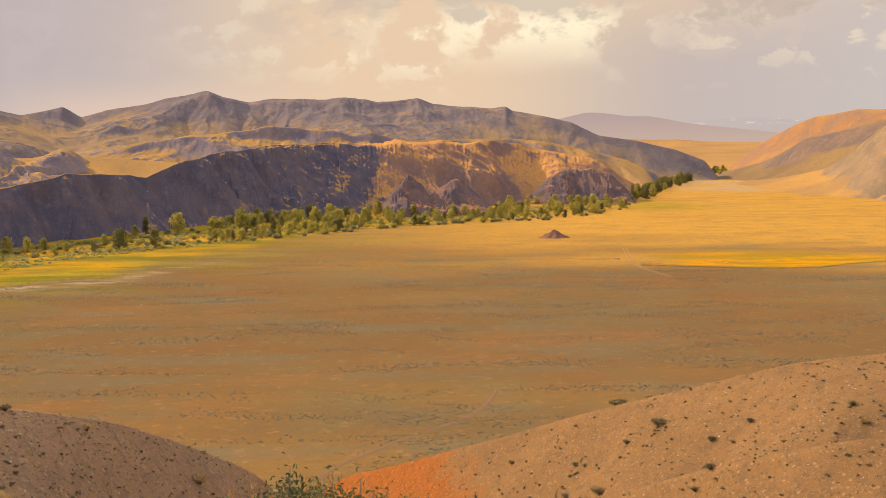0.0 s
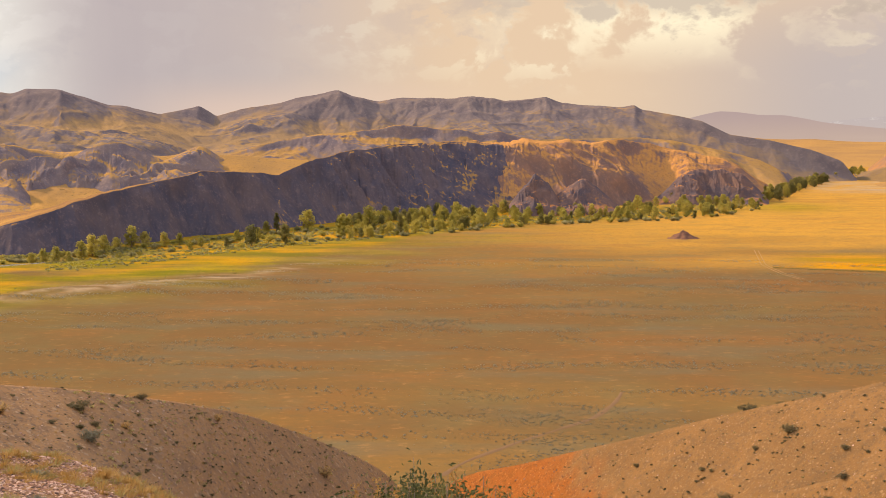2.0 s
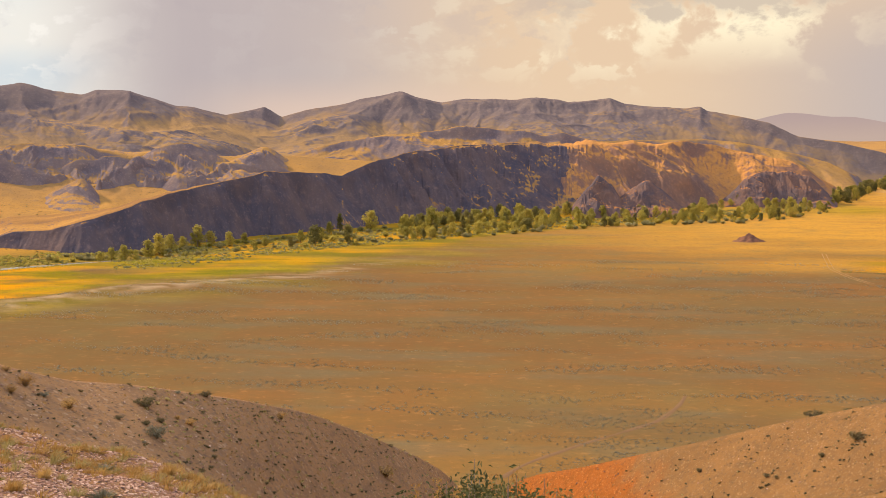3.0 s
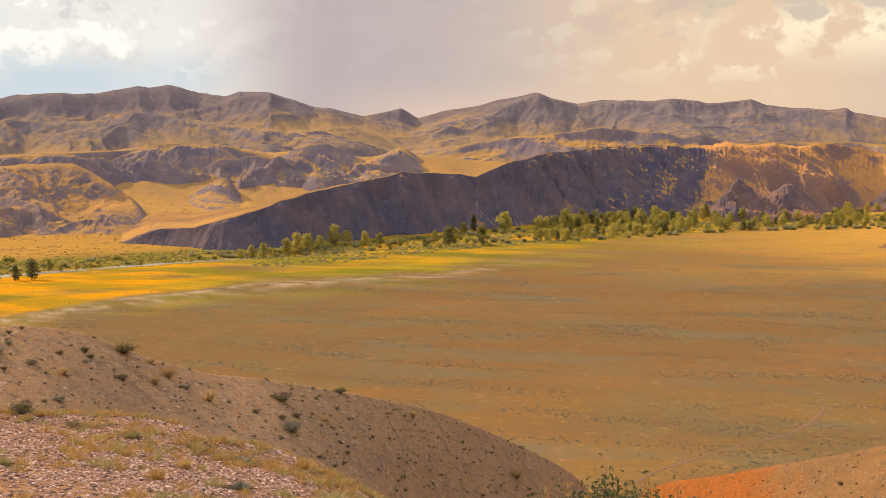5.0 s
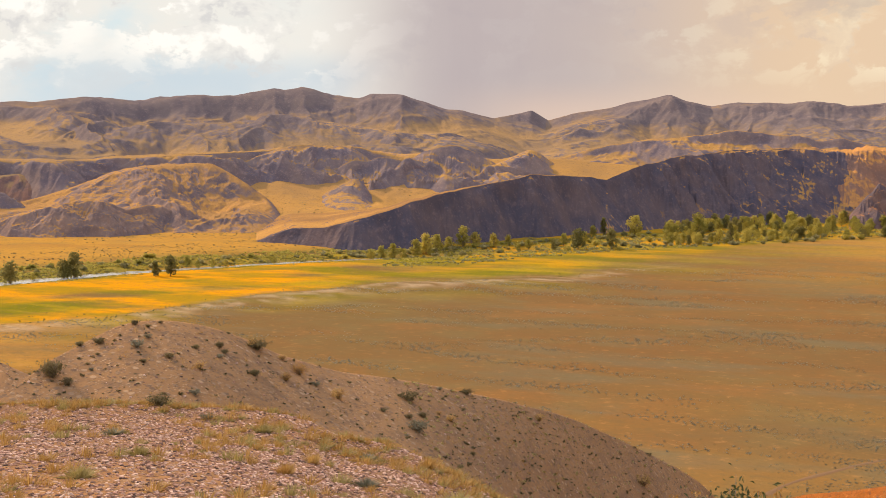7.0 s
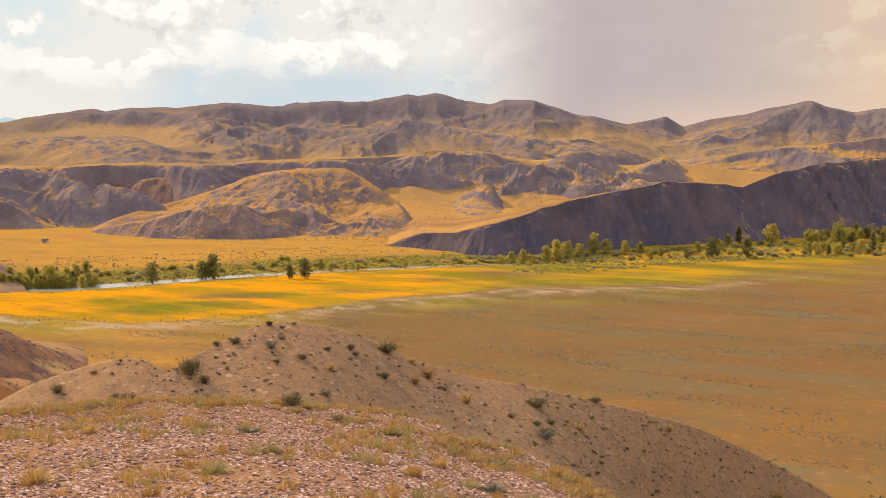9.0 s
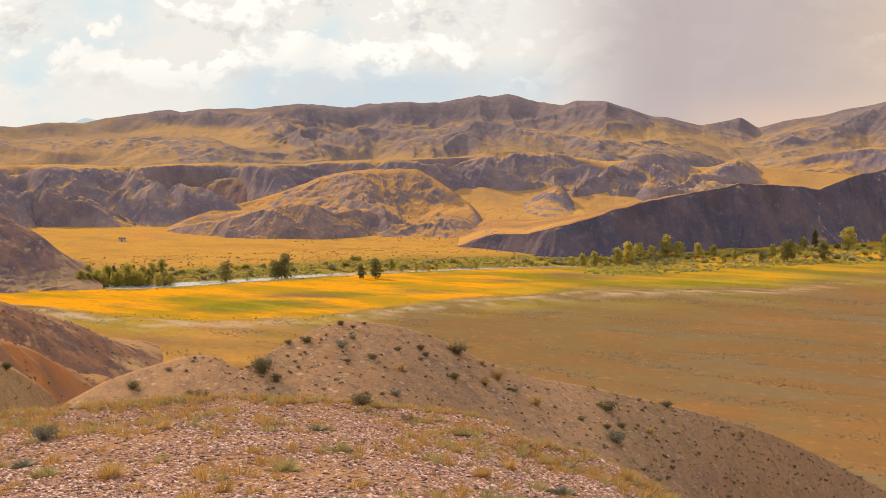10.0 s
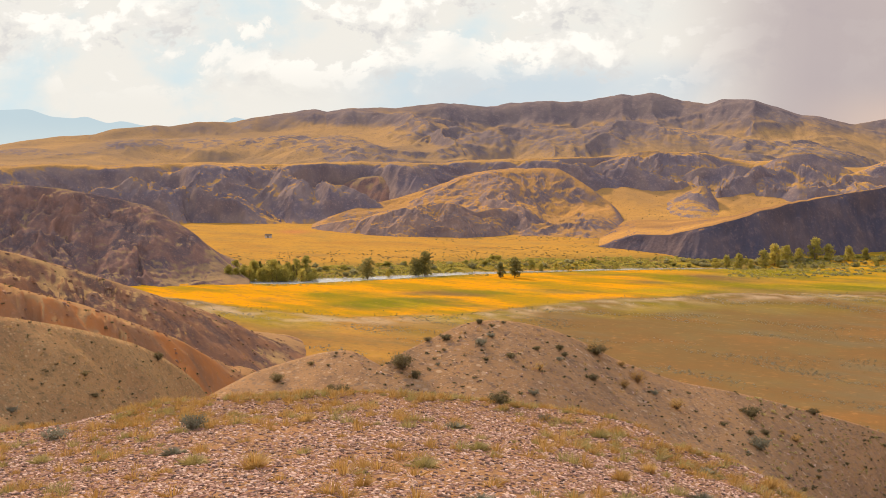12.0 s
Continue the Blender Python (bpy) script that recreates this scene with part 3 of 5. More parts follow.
HILL_R2 = [(-40, 1150, 70), (-26, 1250, 80), (-20.33, 1330, 67.2), (-18.89, 1347, 57.7), (-17.66, 1371, 50.8), (-17.16, 1391, 49), (-16.41, 1421, 36.9), (-15.15, 1464, 18.5), (-14.13, 1509, 10), (-13.22, 1560, 0.1), (-12.4, 1600, -4)]
HILL_R3 = [(-40, 950, 70), (-24, 1050, 66), (-20.49, 1100, 58.8), (-19.87, 1120, 48.6), (-18.91, 1150, 32.2), (-17.93, 1200, 17.9), (-15.93, 1250, 6.9), (-14.39, 1300, 1.7), (-13.2, 1330, -3)]
NOSE_A = [(0.4, 795, 5.3), (1, 805, 18.8), (1.7, 808, 26.5), (2.4, 800, 16.5), (3, 795, 5.8)]
NOSE_B = [(-2.3, 810, 4.1), (-1.3, 820, 16.3), (-0.5, 822, 23.4), (0.1, 815, 17.5), (1.3, 805, 4.9)]
NOSE_C = [(-9.3, 935, 0.9), (-8.7, 945, 12.1), (-8.1, 950, 21.8), (-7, 950, 26), (-5.9, 945, 24.9), (-5.2, 940, 21.6), (-4.7, 932, 13), (-3.9, 925, 1)]
SHELF = [(18.6, 20, 44), (21.4, 21, 44.1), (24.2, 22, 44.2), (27.5, 22, 44.6), (29.1, 23, 44.6), (32.3, 23, 44.9), (32.6, 23, 44.9), (36.8, 23, 45.1), (41, 23, 45.1), (46.5, 23, 45.2), (51.9, 23, 45.1), (56.4, 22, 45), (59.6, 22, 44.8)]

MESA = [(0.4, 1080, 28), (1.67, 1080, 46.5), (2.7, 1080, 54.5), (3.48, 1080, 57.5), (4.38, 1080, 54.5), (5.04, 1080, 58.5), (6.09, 1080, 60.6), (7.15, 1080, 62.2), (7.95, 1080, 64.7), (8.75, 1080, 63.8), (9.82, 1080, 59.7), (10.63, 1080, 58.2), (11.85, 1080, 57.2), (13.07, 1080, 54.2), (14.17, 1080, 50.6), (15.26, 1080, 46.5), (16.91, 1080, 36.2), (18.2, 1080, 18)]

FOOTHILL_A = [(24.97, 950, 27.2), (25.37, 951, 34.4), (25.76, 952, 41.2), (26.3, 953, 47.1), (27.09, 954, 49.8), (27.76, 955, 48.9), (28.55, 955, 51.1), (29.61, 956, 48.9), (30.66, 957, 44.5), (31.96, 958, 37.9), (32.99, 959, 32.2), (33.5, 960, 27.8)]

FOOTHILL_B = [(22.39, 925, 25.1), (23.2, 925, 32.6), (23.88, 925, 38.3), (24.55, 925, 40.1), (25.23, 925, 41.4), (25.63, 925, 37.9), (26.44, 925, 39.3), (26.98, 925, 35), (27.65, 925, 27.2)]

FOOTHILL_C = [(18.69, 955, 27.3), (19.65, 955, 36.5), (20.47, 955, 44.2), (21.15, 955, 48.8), (21.7, 955, 51.1), (22.38, 955, 49.3), (23.2, 955, 44.3), (24.15, 955, 33.4)]

FOOTHILL_D = [(25.34, 850, 9.5), (25.65, 850, 16), (25.92, 850, 23.2), (26.32, 850, 27.3), (26.99, 850, 22.1), (27.8, 850, 16.2), (28.34, 850, 10.6)]

FOOTHILL_E = [(20.53, 890, 15.7), (21.03, 890, 21.7), (21.57, 890, 26.8), (21.98, 890, 28.5), (22.39, 890, 23.4), (22.94, 890, 15.8)]

ROCKHILL_FRONT = [(33.1, 745, -4), (33.59, 740, 2.4), (34.97, 725, 12), (36.06, 715, 14.9), (37.15, 705, 12.6), (37.96, 700, 16.9), (38.63, 695, 18.8), (40.51, 695, 15.8), (42.37, 700, 9.7), (44.2, 715, 5), (45.13, 735, 0.7)]

ROUND_BLUFF = [(39.5, 858, -4), (39.84, 860, 5.7), (40.19, 864, 12.4), (40.5, 868, 20.5), (41.03, 871, 26.9), (41.95, 875, 30), (42.87, 876, 28.3), (43.53, 878, 24.2), (43.97, 879, 17.2), (44.32, 880, 6.1), (44.7, 882, -4)]

SNOW_RANGE = [(-28, 4900, 90), (-17.4, 4900, 106.4), (-16.39, 4900, 118.9), (-15.38, 4900, 124.7), (-14.1, 4900, 128.6), (-13.07, 4900, 120.9), (-12.02, 4900, 110.8), (-11.11, 4900, 100.5), (-8, 4900, 80)]

ALLUVIUM = [(5, 1000, 25), (12, 1000, 33), (17, 1000, 40), (21, 990, 38), (25, 970, 36), (28, 940, 34), (31, 900, 28), (34, 880, 18), (38, 870, 11), (43, 860, 5), (50, 860, 0)]


def river_course(az):
    return np.interp(az, *zip(*RIVER))


def make_ground():
    az = np.radians(np.linspace(-180, 180, 900, endpoint=False))
    r = np.concatenate([[1.0], np.geomspace(60, 428, 140), np.linspace(430, 700, 120), np.geomspace(706, 4950, 120)])
    R, A = np.meshgrid(r, az)
    X, Y = -R * np.sin(A), R * np.cos(A)
    D = np.degrees(A)
    Z = 0.35 * fbm(X / 60, Y / 60, 3, 4) * smooth((R - 100) / 100)
    inner = np.interp(D, *zip(*MEADOW_EDGE)) + 20 * fbm(X / 45, Y / 45, 9, 6)
    outer = river_course(D)
    inside = smooth((R - inner) / 16) * smooth((outer + 12 - R) / 20)
    left = smooth((D - 4) / 14)
    # a low bank where the meadow begins, and the river bed
    Z = Z - 0.9 * smooth((R - inner) / 4) * smooth((outer + 60 - R) / 30) * smooth((D - 14) / 8)
    Z = Z - 1.6 * np.exp(-((R - outer) / 12) ** 2) * smooth((D - 12) / 8)
    ob = sheet("ground", X, Y, Z, MAT_PLAIN, "valley floor of dry brown steppe grass and golden river meadow", "ground", wrap=True)
    gold = inside * smooth((D - 22) / 14) * smooth(0.62 + 1.7 * fbm((X + Y) / 90, (Y - X) / 30, 5, 5))
    strip = smooth((R - inner - 20) / 30) * smooth((1000 - R) / 200) * smooth((D + 9) / 6) * smooth((26 - D) / 5) * smooth((R - 400) / 60)
    gold = np.maximum(gold, 0.35 * strip * smooth(0.5 + 1.5 * fbm(X / 50, Y / 25, 15, 4)))
    right = smooth((-9 - D) / 4) * smooth((R - np.interp(D, *zip(*WEST_EDGE))) / 8) * smooth((548 - R) / 60) * smooth((D + 40) / 10) * smooth(0.8 + 1.2 * fbm(X / 60, Y / 14, 29, 4))
    gold = np.maximum(gold, 0.8 * right)
    green = np.maximum(inside * left * smooth(0.68 + 1.5 * fbm(X / 60, Y / 28, 6, 5)), 0.5 * right)
    green = np.maximum(green, strip * 0.75)
    wet = np.exp(-((R - outer - 12) / 30) ** 2) * smooth((D - 14) / 8) * smooth(0.75 + 1.2 * fbm(X / 20, Y / 12, 25, 4))
    fringe = smooth((R - inner + 110) / 90) * smooth((outer - R) / 30) * smooth((D + 6) / 10) * smooth((30 - D) / 8) * smooth(0.45 + 1.6 * fbm(X / 70, Y / 22, 26, 5))
    margin = np.exp(-((R - inner + 16) / 26) ** 2) * smooth((D - 20) / 8) * smooth(0.5 + 1.8 * fbm(X / 40, Y / 16, 27, 5))
    green = np.maximum(np.maximum(green, 0.65 * margin), np.maximum(0.85 * wet, 0.45 * fringe))
    green = np.maximum(green, 0.7 * np.exp(-((D + 10.0) / 2.2) ** 2 - ((R - 880) / 55) ** 2))
    bank = np.exp(-((R - inner + 10) / 12) ** 2) * smooth((D - 8) / 10) * smooth(0.42 + 2.4 * fbm(X / 13, Y / 5, 7, 5))
    shingle = np.exp(-((R - outer) / 13) ** 2) * (0.25 * smooth((D - 14) / 8) + 0.15 * smooth((D - 35) / 5)) * smooth(0.5 + 1.2 * fbm(X / 18, Y / 18, 17, 4))
    stones = smooth((-10.5 - D) / 1.5) * smooth((D + 17.5) / 2) * smooth((R - 1080) / 90) * smooth((1500 - R) / 150) * np.clip(0.45 + 1.3 * fbm(X / 30, Y / 30, 19, 5), 0, 0.85)
    gravel = np.maximum(np.maximum(bank * 0.85, shingle), stones)
    # gold for dry grass and for sunlight on the plain beyond the cloud shade
    dry = smooth((R - 350) / 330 + 0.6 * fbm(X / 150, Y / 55, 8, 5)) * smooth((1 - D) / 22 + 0.6)
    dry = np.maximum(dry, 0.75 * smooth((R - outer - 20) / 40) * smooth((D - 22) / 6))
    dry = np.maximum(dry, 0.6 * smooth((D - 33) / 10) * smooth((390 - R) / 50) * smooth(0.7 + 0.9 * fbm(X / 50, Y / 18, 28, 4)))
    dry = np.maximum(dry, 0.16 * smooth((300 - R) / 120) * smooth(0.5 + 1.3 * fbm(X / 60, Y / 22, 18, 4)))
    soil = np.exp(-((D - 46.0) / 0.75) ** 2 - ((R - 705) / 16) ** 2) * 0.8
    count = R.size
    for key, chans in (("cover", (1.7 * gold, green, gravel)), ("tone", (dry, soil, dry * 0))):
        layer = ob.data.color_attributes.new(key, "FLOAT_COLOR", "POINT")
        data = np.ones((count, 4), np.float32)
        for i, ch in enumerate(chans):
            data[:, i] = np.clip(ch, 0, 1).reshape(-1)
        layer.data.foreach_set("color", data.reshape(-1))
    return ob


RIVER = [(-180, 900), (-16, 1800), (-12.6, 1450), (-9, 960), (-5, 840), (0, 780), (5, 720), (10.5, 650), (16, 600), (22, 556), (25, 547), (29, 531), (33, 515), (37, 498), (41, 475), (45, 461), (47, 458), (48.4, 463), (49.6, 482), (52, 530), (56, 620), (62, 760), (75, 900), (110, 900), (180, 900)]
MEADOW_EDGE = [(-180, 900), (-20, 880), (-10, 800), (0, 690), (6, 610), (10, 520), (13, 490), (16, 452), (21, 447), (24, 432), (28, 412), (32, 388), (36, 368), (40, 352), (44, 348), (47.5, 356), (52, 400), (75, 400), (180, 900)]

WEST_EDGE = [(-60, 520), (-20.6, 498), (-19, 484), (-17.8, 469), (-16.5, 465), (-13.9, 463), (-11.3, 465), (-9, 470), (60, 470)]

ground = make_ground()

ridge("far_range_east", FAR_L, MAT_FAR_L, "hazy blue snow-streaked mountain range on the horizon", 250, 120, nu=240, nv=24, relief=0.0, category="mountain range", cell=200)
ridge("snow_range", SNOW_RANGE, MAT_SNOW, "pale far range with snow streaks, haze put into its colour", 300, 90, nu=240, nv=40, relief=0.1, category="mountain range", cell=160)
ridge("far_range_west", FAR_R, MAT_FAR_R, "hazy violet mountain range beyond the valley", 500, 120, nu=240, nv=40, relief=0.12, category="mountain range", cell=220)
ridge("far_terrace", TERR_R, MAT_ORANGE, "pale ochre terrace at the valley's far end", 1300, 900, nu=160, nv=90, relief=0.12, cell=260, bulge=0.3, edge=0.2, back_foot=30.0, seed=3, category="hill")
ridge("mountain_range", RANGE_A + RANGE_B + RANGE_C, MAT_RANGE, "long range of bare grey-brown mountains with grassy flanks", [(-13.3, 35), (-9, 70), (-5, 140), (6, 250), (17, 290), (23, 440), (70, 470)], 500, front_foot=[(-13.3, -4), (-8, 5), (-4, 30), (70, 32)], bulge=0.0, edge=0.7, curve=1.6, hump=[(-13.3, 0.2), (-6, 0.4), (70, 0.55)], hill=300, melt=2.2, relief=0.10, cell=110, octaves=5, fine=0.012, nu=1600, nv=270, seed=11, category="mountain range", rough_crest=0.02, soft=0.08, fade=0.5)
ridge("mesa", MESA, MAT_FOOT, "flat-topped golden bench with a shaded rocky edge", 62, 260, back_foot=52.0, front_foot=22.0, edge=0.5, hump=0.35, hill=95, melt=1.0, relief=0.10, cell=45, nu=420, nv=90, seed=19, category="escarpment", soft=0.15, rough_crest=0.03)
ridge("escarpment", ESCARP, MAT_FOOT, "rocky foothill escarpment with dry golden grass", [(15, 130), (28, 140), (34, 130), (40, 130), (45, 120), (66, 110)], 520, back_foot=30.0, bulge=0.3, edge=0.4, hump=1.0, hill=100, melt=1.5, relief=0.14, cell=50, fine=0.015, nu=1200, nv=200, seed=21, category="escarpment", soft=0.2, rough_crest=0.05, fade=0.5)
fan = ridge("alluvial_fan", ALLUVIUM, MAT_FAN, "smooth golden grass fan between the hills", [(5, 240), (17, 310), (25, 330), (32, 270), (38, 225), (50, 220)], 160, foot=-3, back_foot=15.0, bulge=0.0, edge=1.0, curve=2.2, hump=0.14, hill=110, relief=0.07, cell=40, octaves=4, fine=0.008, nu=420, nv=120, seed=29, category="slope", soft=0.8)
for crest, depth, k in ((FOOTHILL_A, 105, 22), (FOOTHILL_B, 80, 23), (FOOTHILL_C, 100, 24), (FOOTHILL_D, 75, 25), (FOOTHILL_E, 62, 26)):
    crest = [(crest[0][0] - 0.6, crest[0][1], 4)] + crest + [(crest[-1][0] + 0.6, crest[-1][1], 4)]
    ridge("foothill", crest, MAT_FOOT, "rocky foothill with golden grass on its sunny flank", depth, 90, foot=4.0, bulge=0.0, edge=1.0, curve=1.55, hump=0.35, hill=75, melt=0.8, relief=0.10, cell=34, fine=0.015, nu=300, nv=130, seed=k, rough_crest=0.03, fade=0.5)
ridge("round_bluff", ROUND_BLUFF, MAT_BLUFF, "rounded dark bluff at the foot of the escarpment", 60, 60, foot=-3, bulge=0.9, edge=0.0, relief=0.2, cell=34, nu=200, nv=90, seed=31, category="bluff")
ridge("rocky_hill", ROCKHILL, MAT_ROCKY, "low hill of grey-brown outcrops and golden grass", [(30, 110), (33, 150), (36, 150), (41, 80), (45.2, 25)], 160, foot=-2, bulge=0.2, edge=0.3, hump=0.5, hill=85, melt=1.2, relief=0.10, cell=32, octaves=5, fine=0.025, nu=620, nv=180, seed=33, rough_crest=0.03)
ridge("rocky_hill", ROCKHILL_FRONT, MAT_ROCKY, "low rocky rib in front of the hill", [(33.5, 20), (36, 42), (40, 40), (45, 12)], 60, foot=-3, bulge=0.4, edge=0.3, hump=0.6, hill=40, melt=0.6, relief=0.14, cell=18, octaves=4, fine=0.04, nu=520, nv=110, seed=35, rough_crest=0.08)
ridge("cliff_ridge", CLIFF, MAT_SLOPE, "long cliff above the riverside trees, shade put into its dark rock, breaking down into orange gullies", [(-9.5, 40), (-5, 105), (0, 125), (4, 115), (7, 95), (10, 72), (14, 46), (18, 34), (24, 22), (27, 14), (31.5, 5)], 330, foot=-3, back_foot=4.0, bulge=0.2, edge=0.55, hump=[(-9.5, 0.6), (2, 0.8), (7, 0.25), (12, 0.1), (31.5, 0.08)], hill=130, relief=[(-9.5, 0.08), (4, 0.10), (9, 0.34), (31.5, 0.38)], cell=46, octaves=5, fine=0.018, nu=1500, nv=170, seed=41, category="cliff", rough_crest=0.05, soft=0.06, crown=0.2, fade=0.5, mats=(MAT_CLIFF, 4.6))
for crest, cover, depth, k in ((NOSE_A, MAT_NOSE, 46, 43), (NOSE_B, MAT_NOSE, 48, 44), (NOSE_C, MAT_NOSE, 40, 45)):
    ridge("cliff_nose", crest, cover, "rocky nose at the foot of the cliffs, its shade put into dark rock", depth, 120, foot=-2, bulge=0.1, edge=0.8, curve=1.6, hump=0.4, hill=30, relief=0.1, cell=20, fine=0.03, nu=200, nv=90, seed=k, category="cliff", rough_crest=0.07)
ridge("valley_spur", SPUR_FAR, MAT_FOOT, "sunlit rocky spur falling to the river", 130, 300, foot=-2, back_foot=10.0, relief=0.3, cell=60, fine=0.02, nu=220, nv=80, seed=51)
ridge("west_hill", HILL_R, MAT_ORANGE, "smooth ochre hill on the far side of the valley", 360, 500, bulge=0.0, edge=1.0, curve=1.7, hump=0.3, hill=300, melt=1.5, relief=0.14, cell=120, nu=260, nv=90, seed=61)
ridge("west_hill_spur", HILL_R2, MAT_SHADED, "ochre grassy spur with its shade put into the grass colour", 300, 420, bulge=0.0, edge=1.0, curve=1.8, hump=0.45, hill=240, melt=1.5, relief=0.14, cell=110, nu=300, nv=110, seed=64)
ridge("west_hill_foot", HILL_R3, MAT_FAN, "golden lower slope of the ochre hill", 240, 260, bulge=0.0, edge=1.0, curve=1.9, hump=0.3, hill=150, relief=0.2, cell=70, nu=200, nv=80, seed=67)
ridge("bluff", BLUFF, MAT_BLUFF, "dark brown bluff with a scree foot", [(48.1, 18), (52, 68), (60, 85), (72, 85)], 120, brink=0.6, foot=-2, bulge=0.1, edge=1.0, hump=0.2, hill=40, relief=0.2, cell=24, octaves=5, fine=0.03, rough_crest=0.02, nu=460, nv=130, seed=71, category="bluff", soft=0.2, crown=0.06)
red_spur = ridge("red_spur", RED_A, MAT_RED, "red-brown earth spur with a grassy back and loose rock", 85, 60, brink=0.6, foot=-2, bulge=0.7, edge=0.1, hump=0.3, hill=34, relief=0.1, cell=20, fine=0.03, nu=340, nv=90, seed=81, soft=0.4)
red_spur_b = ridge("red_spur", RED_B, MAT_RUST, "tan grassy spur breaking into rust-red earth", 72, 40, brink=0.6, foot=-2, back_foot=4.0, bulge=0.7, edge=0.1, hump=0.3, hill=30, relief=0.1, cell=16, fine=0.025, nu=340, nv=90, seed=84, soft=0.4)
tan_spur = ridge("tan_spur", RED_C, MAT_TANGRASS, "tan grassy spur beside the red earth", 55, 40, brink=0.6, foot=-2, back_foot=6.0, front_foot=14.0, relief=0.14, cell=16, fine=0.012, nu=260, nv=90, seed=87, soft=0.6, rough_crest=0.0)
near_spur = ridge("near_spur", SPUR_R, MAT_SPUR, "stony tan hillside spur dotted with small shrubs", 62, 46, brink=0.75, foot=-2, front_foot=[(-50, 16), (-15, 14), (-5, 9), (1, 1), (5, -3), (10, -4)], bulge=0.2, relief=0.06, cell=14, fine=0.006, nu=460, nv=160, seed=91, soft=0.7, rough_crest=0.0)
near_spur_low = ridge("near_spur", SPUR_R2, MAT_SPUR, "lower stony tan fold of the hillside spur", 34, 26, brink=0.7, foot=-2, front_foot=14.0, back_foot=16.0, bulge=0.2, relief=0.05, cell=10, fine=0.006, nu=300, nv=110, seed=92, soft=0.9, rough_crest=0.0)
shoulder = ridge("knoll_shoulder", SHOULDER, MAT_TAN, "small tan knoll shoulder with scattered shrubs", 12, 18, brink=0.6, foot=20.0, front_foot=38.0, relief=0.05, cell=4, fine=0.008, nu=160, nv=70, seed=94, soft=0.4, rough_crest=0.0)
knoll = ridge("knoll", KNOLL, MAT_TAN, "rounded tan gravel knoll dotted with shrubs", [(3, 42), (9, 36), (15, 28), (21, 21), (27, 17), (35, 14), (44, 10)], 26, brink=0.6, foot=16.0, front_foot=[(3, 5), (7, 17), (11, 26), (15, 31.5), (20, 36), (26, 38.7), (33, 40.2), (38, 40.9), (47, 39)], bulge=0.3, relief=0.03, cell=7, fine=0.006, nu=520, nv=170, seed=97, soft=0.6, rough_crest=0.0)


def make_hillside():
    """The ground under the tripod: a stony shelf that breaks off towards the valley and rises behind."""
    az = np.linspace(-180, 180, 540, endpoint=False)
    c = np.array(SHELF)
    redge = np.interp(az, c[:, 0], c[:, 1])
    zedge = np.interp(az, c[:, 0], c[:, 2])
    out = smooth((18.6 - az) / 8)
    zedge = zedge - 1.8 * out * smooth((az + 60) / 40)
    behind = np.maximum(smooth((np.abs(az - 20) - 75) / 60), 0)
    zedge = zedge * (1 - behind) + (EYE + 1.0) * behind
    wide = np.concatenate([az - 360, az, az + 360])
    zedge = blur(np.tile(zedge, 3), wide, 4.0)[540:1080]
    r = np.concatenate([np.linspace(0.0, 30, 150), np.linspace(30.4, 190, 90)])
    R, A = np.meshgrid(r, az)
    RE, ZE, B = redge[:, None] + 0 * R, zedge[:, None] + 0 * R, behind[:, None] + 0 * R
    t = np.clip(R / RE, 0, 1)
    inner = EYE - 1.65 + (ZE - EYE + 1.65) * (t * t * (1.6 - 0.6 * t) + 0.8 * t * (1 - t))
    fall = ZE - 0.52 * (R - RE) * (1 - B) + 0.02 * (R - RE) * B
    soft = smooth((R - RE + 2) / 4)
    Z = inner * (1 - soft) + fall * soft
    Z = np.maximum(Z, -3.0)
    a = np.radians(A)
    off = 1 - smooth(R / 3)
    X, Y = -R * np.sin(a) + 0.13 * off, R * np.cos(a) - 0.17 * off
    Z = Z + 0.10 * fbm(X / 3.5, Y / 3.5, 5, 4) * smooth(R / 4) + 0.02 * fbm(X / 0.5, Y / 0.5, 6, 3)
    return sheet("hillside", X, Y, Z, MAT_SHELF, "stony hillside shelf of pinkish gravel and dry tussocks", "hillside", wrap=True)


hillside = make_hillside()

# ---- small helpers for things ----
from mathutils.bvhtree import BVHTree

RNG = np.random.default_rng(7)


def mesh_from(name, verts, faces, mat, smooth_shade=False):
    me = bpy.data.meshes.new(name)
    me.from_pydata(np.asarray(verts, float).tolist(), [], [list(f) for f in faces])
    if smooth_shade:
        me.polygons.foreach_set("use_smooth", [True] * len(me.polygons))
    me.materials.append(mat)
    me.update()
    return me


def part(name, me, parent, label=""):
    ob = new(name, me)
    ob.parent = parent
    return tagged(ob, label)


def thing(name, label, category, group="", where=None):
    ob = new(name)
    ob.empty_display_size = 0.2
    if where is not None:
        ob.matrix_basis = where
    return tagged(ob, label, category, group)


def tree_of(*obs):
    """A search tree over the faces of the terrain, to set things down on it."""
    verts, polys, base = [], [], 0
    for ob in obs:
        n, k = len(ob.data.vertices), len(ob.data.polygons)
        co, idx = np.empty(3 * n, np.float32), np.empty(4 * k, np.int32)
        ob.data.vertices.foreach_get("co", co)
        ob.data.loops.foreach_get("vertex_index", idx)
        verts += co.reshape(-1, 3).tolist()
        polys += (idx.reshape(-1, 4) + base).tolist()
        base += n
    return BVHTree.FromPolygons(verts, polys)


NEAR = tree_of(hillside, knoll, shoulder, near_spur, near_spur_low, tan_spur, red_spur, red_spur_b)
VALLEY = tree_of(ground)
FAN = tree_of(fan, ground)


